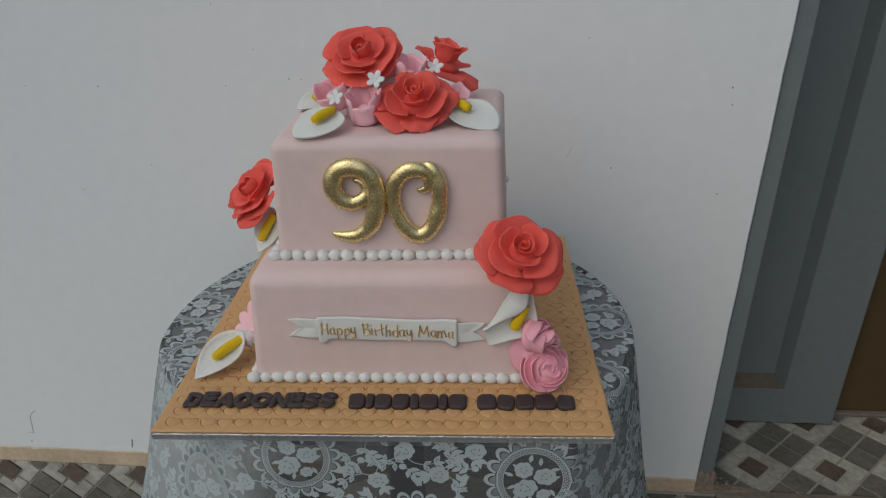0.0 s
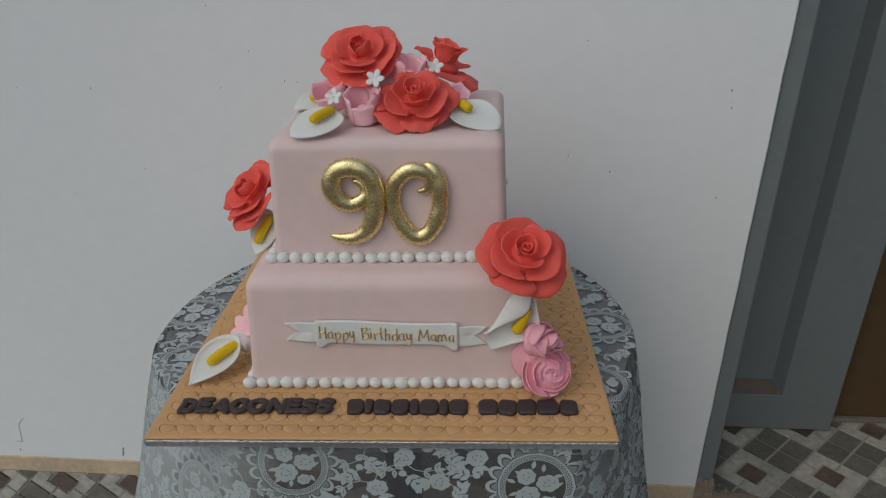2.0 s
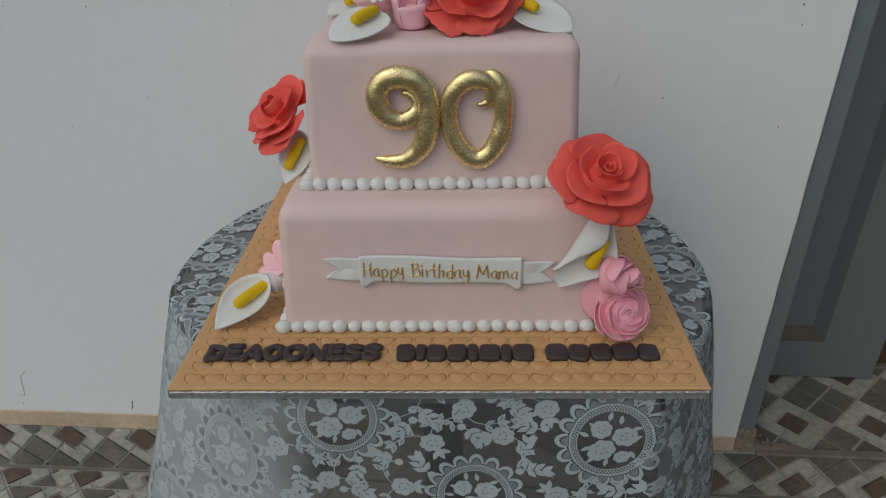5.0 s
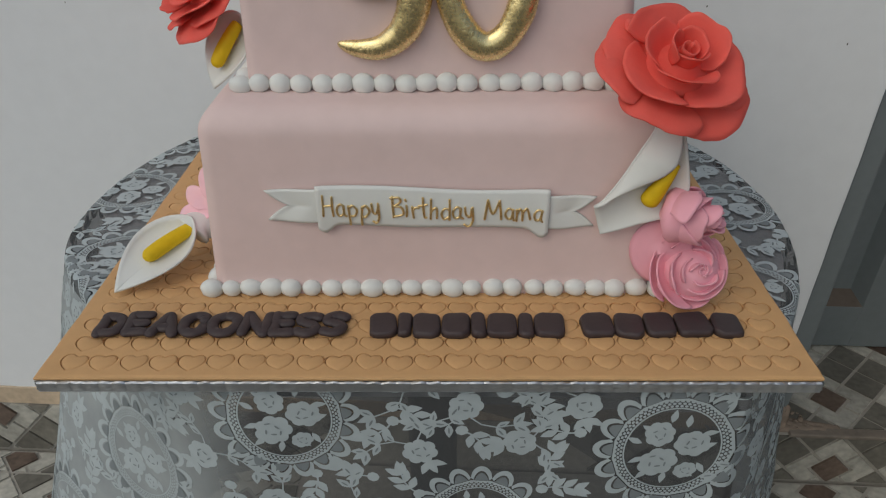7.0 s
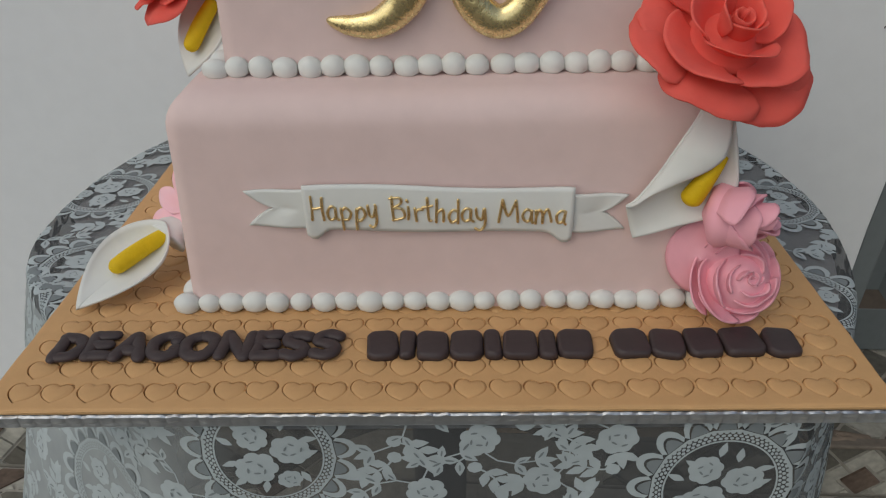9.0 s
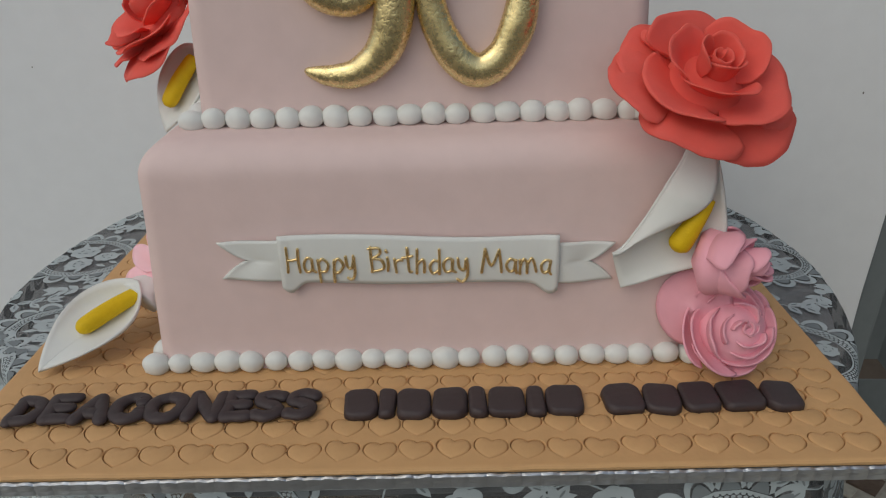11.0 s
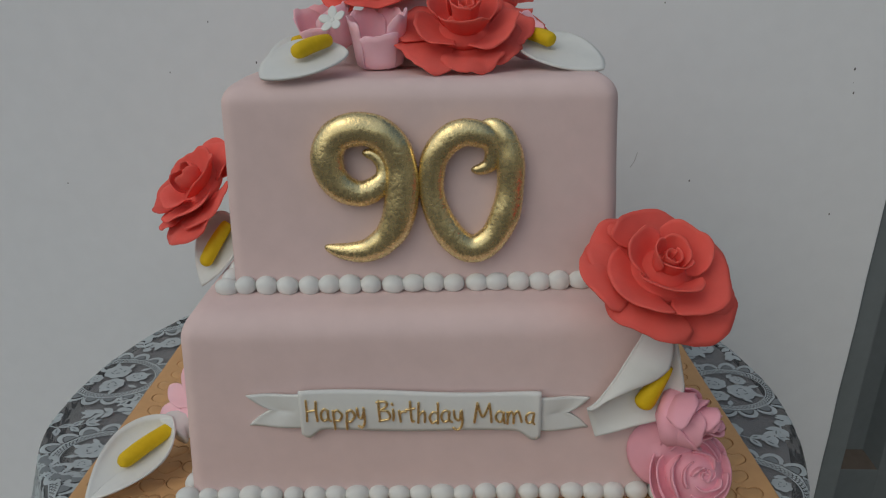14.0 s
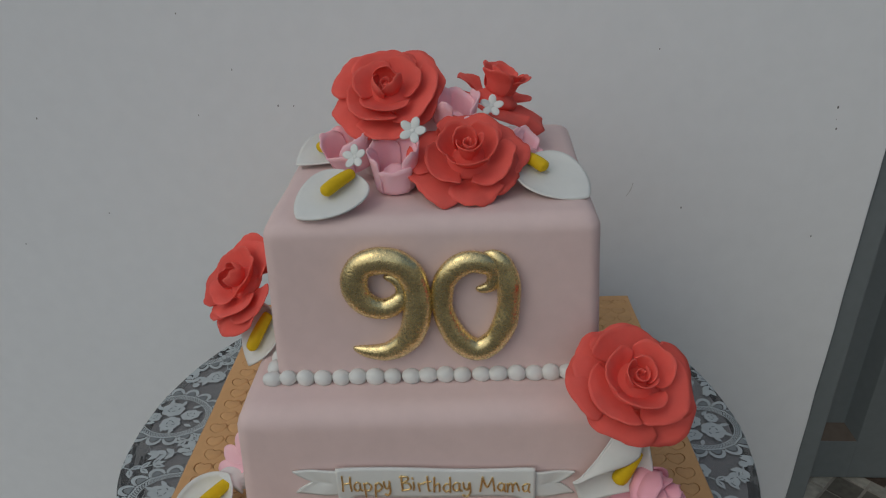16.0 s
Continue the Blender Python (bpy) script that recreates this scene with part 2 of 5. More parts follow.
# the wall, with thickness, stopping at the doorway
bm = bmesh.new()
TOPZ = 2.9
NV = 40
face = [(-3.2, WALL_Y)] + [(WALL_X - 0.004, WALL_Y), (WALL_X, WALL_Y + 0.006), (WALL_X, WALL_Y + 0.27), (-3.2, WALL_Y + 0.27)]
rings = []
for j in range(NV + 1):
    z = -0.02 + (TOPZ + 0.02) * j / NV
    ring = []
    for i, (x, y) in enumerate(face):
        dx = LEAN_X * z + 0.0022 * noise.noise((z * 9, 3, 1)) if 1 <= i <= 3 else 0
        ring.append(bm.verts.new((x + dx, y, z)))
    rings.append(ring)
for a, b in zip(rings, rings[1:]):
    for k in range(5):
        bm.faces.new((a[k], a[(k + 1) % 5], b[(k + 1) % 5], b[k]))
bm.faces.new(rings[0])
bm.faces.new(rings[-1])
wall = tagged(new("wall_north", mesh_of("wall_north", bm, WALLM, False)), "white painted plaster wall with a few dark specks", "wall", kind="structure")
tagged(new("wall_above_door", mesh_of("wall_above_door", box(WALL_X + 0.12, 3.2, WALL_Y, WALL_Y + 0.27, 2.25, TOPZ), WALLM, False)), "white painted plaster above the doorway", "wall", kind="structure")
# out of view; brought in to x 1.5 to shade the doorway tiles
tagged(new("wall_beyond_door", mesh_of("wall_beyond_door", box(1.5, 3.2, WALL_Y, WALL_Y + 0.27, -0.004, 2.25), WALLM, False)), "unseen white plaster wall past the doorway, set close to shade its floor", "wall", kind="structure")

# bare strip at the wall's foot, uneven upper edge
bm = bmesh.new()
NX = 160
top, low, back = [], [], []
for i in range(NX + 1):
    x = -3.2 + (WALL_X - 0.004 + 3.2) * i / NX
    e = 0.034 + 0.005 * noise.noise((x * 6, 0, 0)) + 0.004 * noise.noise((x * 25, 1, 0)) + (0.006 if x < -0.7 else 0)
    top.append(bm.verts.new((x, WALL_Y - 0.004, e)))
    back.append(bm.verts.new((x, WALL_Y + 0.002, e + 0.003)))
    low.append(bm.verts.new((x, WALL_Y - 0.007, -0.003)))
for i in range(NX):
    bm.faces.new((low[i], low[i + 1], top[i + 1], top[i]))
    bm.faces.new((top[i], top[i + 1], back[i + 1], back[i]))
skirting = tagged(new("baseboard", mesh_of("baseboard", bm, SKIRT, False)), "rough bare cement strip along the foot of the wall", "skirting", kind="structure")
bm = bmesh.new()
for k in range(26):
    c = Vector((WALL_X - 0.020 + 0.130 * random.random(), STEP_Y + 0.012 + 0.05 * random.random(), 0.003))
    bmesh.ops.create_icosphere(bm, subdivisions=1, radius=0.002 + 0.006 * random.random() ** 2, matrix=Matrix.Translation(c) @ Matrix.Rotation(k, 4, "Z") @ Matrix.Diagonal((1.4, 0.8, 0.6, 1)))
tagged(new("broken_plaster", mesh_of("broken_plaster", bm, BARE)), "crumbled cement at the foot of the door jamb", "plaster", kind="stuff")


def crumbled(x0, x1, y, z1, depth, seed):
    """A ragged lump of bare render against an upright, thinning out upwards."""
    def at(u, v):
        top = z1 * (0.80 + 0.30 * noise.noise((u * 5, seed, 0)) + 0.14 * noise.noise((u * 17, seed, 3)))
        out = depth * (1 - v) ** 0.7 * (1 + 0.5 * noise.noise((u * 6, v * 5, seed))) * min(1, 9 * min(u, 1 - u) + 0.25)
        bite = 0.0014 * noise.noise((u * 22, v * 16, seed + 7))
        return (x0 + (x1 - x0) * u, y - out + bite, -0.004 + (top + 0.004) * v)
    return thicken(grid(at, 34, 20), 0.004)


tagged(new("baseboard", mesh_of("baseboard", crumbled(WALL_X - 0.006, WALL_X + 0.047, WALL_Y + 0.013, 0.060, 0.010, 2), BARE)), "bare brown crumbling render at the foot of the door post", "skirting", kind="structure")
bm = grid(lambda u, v: (WALL_X + 0.012 + 0.15 * u, STEP_Y + 0.004 + (0.055 - 0.030 * u) * v, 0.0008 + 0.0055 * math.sin(math.pi * v) * math.sin(math.pi * min(1, u + 0.12)) * (0.6 + 0.9 * noise.noise((u * 9, v * 5, 4))) - 0.004 * (2 * v - 1) ** 8), 40, 14)
tagged(new("trim", mesh_of("trim", thicken(bm, 0.003), BARE)), "rough cement smeared over the corner of the doorway step", "trim", kind="structure")


def lean(bm):
    for v in bm.verts:
        v.co.x += LEAN_X * v.co.z
    return bm


# door frame and its narrow leaf, in grey paint
doorway = thing("door_1", Matrix.Translation((0, 0, 0)), "dark grey painted panelled double door, one leaf open", "door")
doorway["kind"] = "structure"
part("frame_post", lean(box(WALL_X + 0.002, WALL_X + 0.042, WALL_Y + 0.012, WALL_Y + 0.12, -0.004, 2.25, 0.004)), GREYD, doorway, smooth=False)
part("frame_head", box(WALL_X + 0.08, 1.5, WALL_Y + 0.012, WALL_Y + 0.12, 2.17, 2.25, 0.004), GREYD, doorway, smooth=False)
# the leaf: two stiles and two rails in one plane round a sunk panel with wide bevels
DY = 1.985
PX0, PX1, PZ0, PZ1 = 0.798, 0.951, 0.122, 2.05
PL, PR, PI = 0.030, 0.020, 0.027    # widths of the bead beside and under the panel
OY, IY = DY + 0.002, DY + 0.041
leaf = part("leaf", lean(box(0.690, PX0, DY, DY + 0.05, 0.004, 2.2, 0.003)), GREYD, doorway, smooth=False)
part("stile", lean(box(PX1, 1.108, DY, DY + 0.05, 0.004, 2.2, 0.003)), GREYD, leaf, smooth=False)
part("bottom_rail", lean(box(PX0 - 0.002, PX1 + 0.002, DY + 0.0006, DY + 0.05, 0.004, 0.122, 0.002)), GREYD, leaf, smooth=False)
part("top_rail", lean(box(PX0 - 0.002, PX1 + 0.002, DY + 0.0006, DY + 0.05, 2.05, 2.2, 0.002)), GREYD, leaf, smooth=False)
part("panel", lean(box(PX0 + 0.010, PX1 - 0.010, DY + 0.040, DY + 0.048, 0.13, 2.04)), GREYD, leaf, smooth=False)


def bevel_strip(a, b, c, d, mat, label=""):
    """A sloping bead from the outer edge a-b to the inner edge c-d of the sunk panel."""
    bm = bmesh.new()
    top = [bm.verts.new(p) for p in (a, b, d, c)]
    low = [bm.verts.new((p[0], DY + 0.046, p[2])) for p in (a, b, d, c)]
    bm.faces.new(top)
    bm.faces.new(low[::-1])
    for i in range(4):
        bm.faces.new((top[i], top[(i + 1) % 4], low[(i + 1) % 4], low[i]))
    part("moulding", lean(bm), mat, leaf, label, smooth=False)


bevel_strip((PX0, OY, PZ0), (PX0, OY, PZ1), (PX0 + PL, IY, PZ0 + PI), (PX0 + PL, IY, PZ1 - PI), GREYD)
bevel_strip((PX1, OY, PZ0), (PX1, OY, PZ1), (PX1 - PR, IY, PZ0 + PI), (PX1 - PR, IY, PZ1 - PI), GREYD)
bevel_strip((PX0, OY, PZ0), (PX1, OY, PZ0), (PX0 + PL, IY, PZ0 + PI), (PX1 - PR, IY, PZ0 + PI), RUST, "moulding with bare rusty brown wood")
bevel_strip((PX0, OY, PZ1), (PX1, OY, PZ1), (PX0 + PL, IY, PZ1 - PI), (PX1 - PR, IY, PZ1 - PI), GREYD)
inner_door = thing("door_2", Matrix.Translation((0, 0, 0)), "dark brown wooden door leaf standing behind the grey door", "door")
inner_door["kind"] = "structure"
part("leaf", box(1.06, 1.5, 2.05, 2.09, 0.008, 2.25, 0.004), BROWN, inner_door, smooth=False)
part("threshold", box(1.06, 1.5, 2.035, 2.1, -0.003, 0.007, 0.002), EDGE, inner_door, smooth=False)
back = tagged(new("wall_inside", mesh_of("wall_inside", box(0.55, 3.2, 2.3, 2.4, -0.004, TOPZ), WALLM, False)), "plain wall closing the room behind the door", "wall", kind="structure")

# unseen wall, added to dim the right of the cake and the doorway
wall_east = tagged(new("wall_east", mesh_of("wall_east", box(1.30, 1.45, -2.2, 1.68, -0.20, 1.45, 0.006), GROUT, False)), "unseen cement wall added at one side to hold back light", "wall", kind="structure")

# specks and scuffs on the wall
SPECKS = [(-0.711, 1.058, 3), (-0.628, 0.881, 2), (-0.805, 0.820, 2), (-0.877, 1.060, 2), (-0.427, 1.058, 2), (-0.357, 1.132, 2), (-0.432, 1.222, 2),
          (-0.289, 1.071, 3), (-0.263, 1.070, 2), (0.323, 1.147, 2), (0.384, 0.880, 3), (0.608, 0.824, 3), (0.608, 1.049, 4), (0.609, 1.029, 1), (0.612, 1.014, 3),
          (-1.154, 0.064, 5), (-1.144, 0.014, 4), (-0.854, 0.081, 4), (-0.857, 0.066, 4)]
for x, z, r in SPECKS:
    bm = bmesh.new()
    bmesh.ops.create_icosphere(bm, subdivisions=1, radius=0.0007 * r ** 0.7, matrix=Matrix.Translation((x, WALL_Y, z)) @ Matrix.Diagonal((0.8, 0.5, 1.4, 1)))
    tagged(new("wall_speck", mesh_of("wall_speck", bm, SPECK)), "small dark chip in the white wall paint", "mark", "specks on the wall", "structure")
for pts, r in (([(-1.115, 0.172), (-1.133, 0.153), (-1.137, 0.128), (-1.141, 0.092)], 0.0011), ([(-1.156, 0.093), (-1.141, 0.092)], 0.0010), ([(-0.854, 0.086), (-0.858, 0.070), (-0.861, 0.057)], 0.0018), ([(0.290, 0.902), (0.296, 0.912), (0.300, 0.926)], 0.0004)):
    path = [(x, WALL_Y, z, r) for x, z in pts]
    tagged(new("wall_scuff", mesh_of("wall_scuff", tube(spline(path, 4), 5), SCUFF)), "thin grey scuff on the white wall paint", "mark", "scuffs on the wall", "structure")


# ---- table and lace cloth ----
TABLE = CAKE @ Matrix.Translation((-0.008, -0.005, 0))
RT, ZT = 0.385, -0.0115
FLOOR_Z = -STEP_H - 0.765
table = thing("round_table", TABLE @ Matrix.Translation((0, 0, FLOOR_Z)), "round white plastic table on a dark column under lace", "table")
bm = bmesh.new()
bmesh.ops.create_cone(bm, cap_ends=True, segments=64, radius1=RT - 0.012, radius2=RT - 0.006, depth=0.025, matrix=Matrix.Translation((0, 0, ZT - 0.0155 - FLOOR_Z)))
for v in bm.verts:
    v.co.y = max(v.co.y, -0.282)
    if v.co.x < -0.10 and v.co.y < 0:
        v.co.x, v.co.y = v.co.x * 0.93, max(v.co.y, -0.282 + 0.62 * max(0.0, -v.co.x - 0.14))
part("tabletop", bm, PALE_TOP, table, smooth=False)
part("column", tube([(0, 0, 0.02, 0.055), (0, 0, 0.06, 0.034), (0, 0, ZT - 0.06 - FLOOR_Z, 0.034), (0, 0, ZT - 0.027 - FLOOR_Z, 0.075)], 20), PLASTIC, table)
bm = bmesh.new()
bmesh.ops.create_cone(bm, cap_ends=True, segments=40, radius1=0.24, radius2=0.20, depth=0.024, matrix=Matrix.Translation((0, 0, 0.012)))
part("foot", bm, PLASTIC, table, smooth=False)


FRONT_Y = 0.290                     # the cloth hangs straight at the front, over a chord of the round top
HALF_R = 0.262                      # where its sharp corner crease falls


def left_corner(n=400, top=0.30):
    """The rounded left corner of the cloth's edge: rows of way along, across, forward and turn."""
    rows, x, y, ds = [], 0.0, 0.0, top / n
    for k in range(n + 1):
        q = min(1.0, max(0.0, (k * ds - 0.115) / 0.150))
        turn = radians(47) * q * q * (3 - 2 * q)
        rows.append((k * ds, x, y, turn))
        x, y = x + ds * math.cos(turn), y + ds * math.sin(turn)
    return np.array(rows)


LEFT_ROWS = left_corner()


def edge_at(s):
    """Place and outward way of the cloth's upper edge, s metres along it from the middle of the front."""
    if s < 0:
        a = -s
        x, y, turn = (float(np.interp(a, LEFT_ROWS[:, 0], LEFT_ROWS[:, i])) for i in (1, 2, 3))
        if a > 0.265:
            x0, y0 = (float(np.interp(0.265, LEFT_ROWS[:, 0], LEFT_ROWS[:, i])) for i in (1, 2))
            d = math.atan2(x0, FRONT_Y - y0) + (a - 0.265) / RT
            turn = max(d, radians(47))
            q = min(1.0, (a - 0.265) / 0.24)
            r = RT + (math.hypot(x0, FRONT_Y - y0) - RT) * (1 - q * q * (3 - 2 * q))
            return Vector((-r * math.sin(d), -r * math.cos(d), 0)), Vector((-math.sin(turn), -math.cos(turn), 0))
        return Vector((-x, -FRONT_Y + y, 0)), Vector((-math.sin(turn), -math.cos(turn), 0))
    half = HALF_R
    crease = math.atan2(half, FRONT_Y)
    if s < half:
        t = max(0.0, (s - half + 0.010) / 0.010)
        a = 0.45 * crease * t * t
        return Vector((s, -FRONT_Y, 0)), Vector((math.sin(a), -math.cos(a), 0))
    d = crease + (s - half) / RT
    t = max(0.0, 1 - (s - half) / 0.012)
    n = d - 0.55 * crease * t * t
    r = RT + (math.hypot(half, FRONT_Y) - RT) * max(0.0, 1 - (s - half) / 0.09) ** 2
    return Vector((r * math.sin(d), -r * math.cos(d), 0)), Vector((math.sin(n), -math.cos(n), 0))


def flare(s):
    side = min(1.0, max(0.0, (abs(s) - (HALF_R if s > 0 else 0.15)) / (0.05 if s > 0 else 0.19)))
    side = side * side * (3 - 2 * side) if s < 0 else side
    back = min(1.0, max(0.0, (0.80 - abs(s)) / 0.18))
    return 0.012 + 0.018 * back + side * back * ((0.24 if s < 0 else 0.05) + 0.02 * math.sin(9 * s))


def cloth_at(s, g, off=0.0):
    """The place on the cloth: s along the edge, g down from it (up to the top, towards its middle, where g is less than nought)."""
    p, n = edge_at(s)
    bend = 0.008
    if g <= 0:
        return p + n * g + Vector((0, 0, ZT + off))
    if g < bend * 1.57:
        th = g / bend
        return p + n * ((bend + off) * math.sin(th)) + Vector((0, 0, ZT - bend + (bend + off) * math.cos(th)))
    h = g - bend * 1.57
    back = min(1.0, max(0.0, (0.80 - abs(s)) / 0.18))
    side = min(1.0, max(0.0, (abs(s) - 0.30) / 0.2)) * back
    wave = 0.030 * side * math.sin(15 * s + 0.6) * min(1, h / 0.3) + 0.0015 * math.sin(40 * s + 18 * h) * min(1, h / 0.05)
    return p + n * (bend + off + flare(s) * h + wave) + Vector((0, 0, ZT - bend - 0.99 * h))


HANG = 0.72
END_R = HALF_R + RT * (math.pi - math.atan2(HALF_R, FRONT_Y))
LX, LY = [float(np.interp(0.265, LEFT_ROWS[:, 0], LEFT_ROWS[:, i])) for i in (1, 2)]
END_L = 0.265 + RT * (math.pi - math.atan2(LX, FRONT_Y - LY))
cloth = thing("tablecloth", TABLE, "sheer pale grey lace tablecloth with woven roses and ovals", "tablecloth")
rows_g = [-0.25, -0.15, -0.08, -0.03, 0] + [0.008 * 1.57 * k / 5 for k in range(1, 6)] + [0.014 + (HANG - 0.014) * (k / 24) for k in range(1, 25)]
cols_s = [END_L * (k / 160) for k in range(-159, 0)] + [END_R * (k / 140) for k in range(0, 141)] + [sg * (h + o) for sg, h in ((1, HALF_R),) for o in (-0.011, -0.008, -0.005, -0.002, 0.001, 0.004, 0.007, 0.010, 0.013)]
cols_s.sort()
bm = bmesh.new()
rings = [[bm.verts.new(cloth_at(q, g)) for q in cols_s] for g in rows_g]
NA = len(cols_s)
for a, b in zip(rings, rings[1:]):
    for k in range(NA):
        bm.faces.new((a[k], a[(k + 1) % NA], b[(k + 1) % NA], b[k]))
mid = bm.verts.new((0, 0, ZT))
for k in range(NA):
    bm.faces.new((rings[0][k], rings[0][(k + 1) % NA], mid))
sheet = part("sheet", bm, CLOTH, cloth)

# a second pale sheer layer over each corner, close on the sheet
def layer_over(s0, s1):
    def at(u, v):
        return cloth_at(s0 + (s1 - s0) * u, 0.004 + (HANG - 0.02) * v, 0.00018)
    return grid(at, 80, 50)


part("gathered_fold", layer_over(-0.120, -0.46), FOLD, cloth, "second pale sheer lace layer over the corner")
part("gathered_fold", layer_over(0.268, 0.46), FOLD, cloth, "second pale sheer lace layer over the corner")

rng = random.Random(5)
OUT, OFF = 0.0004, [0]


def motif(bm, pts):
    """A printed patch from an outline on the flat sheet, kept to the curve of the cloth by a fan of faces."""
    pts = [p for p in pts]
    if max(p[1] for p in pts) > HANG - 0.01 or min(p[1] for p in pts) < -0.2:
        return
    OFF[0] = (OFF[0] + 1) % 60
    lay = OUT + 0.000003 * OFF[0]
    cx, cy = sum(p[0] for p in pts) / len(pts), sum(p[1] for p in pts) / len(pts)
    c = bm.verts.new(cloth_at(cx, cy, lay))
    mids = [bm.verts.new(cloth_at((p[0] + cx) / 2, (p[1] + cy) / 2, lay)) for p in pts]
    rim = [bm.verts.new(cloth_at(p[0], p[1], lay)) for p in pts]
    n = len(pts)
    for i in range(n):
        k = (i + 1) % n
        bm.faces.new((c, mids[i], mids[k]))
        bm.faces.new((mids[i], rim[i], rim[k], mids[k]))


def leaf_at(bm, x, y, ang, ln, wd):
    c, s = math.cos(ang), math.sin(ang)
    pts = []
    for t, w in ((0, 0), (0.2, 0.62), (0.45, 1), (0.75, 0.6), (1, 0), (0.75, -0.6), (0.45, -1), (0.2, -0.62)):
        u, v = t * ln, w * wd / 2
        pts.append((x + u * c - v * s, y + u * s + v * c))
    motif(bm, pts)


def stem_at(bm, pts, w):
    for (x0, y0), (x1, y1) in zip(pts, pts[1:]):
        d = math.hypot(x1 - x0, y1 - y0) or 1
        nx, ny = -(y1 - y0) / d * w / 2, (x1 - x0) / d * w / 2
        motif(bm, [(x0 + nx, y0 + ny), (x1 + nx, y1 + ny), (x1 - nx, y1 - ny), (x0 - nx, y0 - ny)])


def blob(dim, x, y, ang, ln, wd):
    c, s = math.cos(ang), math.sin(ang)
    dim.append([(x + ln * math.cos(b) * c - wd * math.sin(b) * s, y + ln * math.cos(b) * s + wd * math.sin(b) * c) for b in (2 * math.pi * k / 10 for k in range(10))])


def bloom_at(bm, dim, x, y, r, ph):
    """An open rose: a lobed outline with a few soft darker folds."""
    pts = []
    for k in range(42):
        a = 2 * math.pi * k / 42
        q = r * (0.84 + 0.16 * abs(math.sin(3.5 * a + ph)) ** 0.7 + 0.05 * math.sin(2 * a + 2 * ph))
        pts.append((x + q * math.cos(a), y + q * math.sin(a)))
    motif(bm, pts)
    for k in range(5):
        a = ph + 1.3 * k
        q = r * (0.28 + 0.12 * (k % 3))
        blob(dim, x + q * math.cos(a), y + q * math.sin(a), a + 1.57 + 0.4 * math.sin(k), 0.17 * r, 0.055 * r)


def leafy(bm, dim, pts, size, w):
    """A curved stem with leaves in pairs."""
    stem_at(bm, pts, w)
    for k in range(1, len(pts)):
        d = math.atan2(pts[k][1] - pts[k - 1][1], pts[k][0] - pts[k - 1][0])
        for s2 in (-1, 1):
            if k < len(pts) - 1 and rng.random() < 0.18:
                continue
            ln = size * rng.uniform(0.85, 1.2)
            a = d + s2 * rng.uniform(0.6, 0.95)
            leaf_at(bm, pts[k][0], pts[k][1], a, ln, ln * 0.50)
            blob(dim, pts[k][0] + 0.45 * ln * math.cos(a), pts[k][1] + 0.45 * ln * math.sin(a), a, 0.22 * ln, 0.055 * ln)
    d = math.atan2(pts[-1][1] - pts[-2][1], pts[-1][0] - pts[-2][0])
    leaf_at(bm, pts[-1][0], pts[-1][1], d, size * 1.1, size * 0.5)


def spray_at(bm, dim, x, y, ang, size):
    """A rose with stems and leaves."""
    bloom_at(bm, dim, x, y, 0.30 * size, ang)
    for side in (-1, 1):
        pts = []
        for k in range(4):
            t = k / 3
            a = ang + side * (0.35 + 0.75 * t)
            pts.append((x + math.cos(a) * size * (0.26 + 0.66 * t), y + math.sin(a) * size * (0.26 + 0.66 * t)))
        leafy(bm, dim, pts, 0.30 * size, 0.026 * size)
    for k in range(3):
        leaf_at(bm, x - math.cos(ang) * 0.27 * size, y - math.sin(ang) * 0.27 * size, ang + math.pi + (k - 1) * 0.85, 0.34 * size, 0.16 * size)


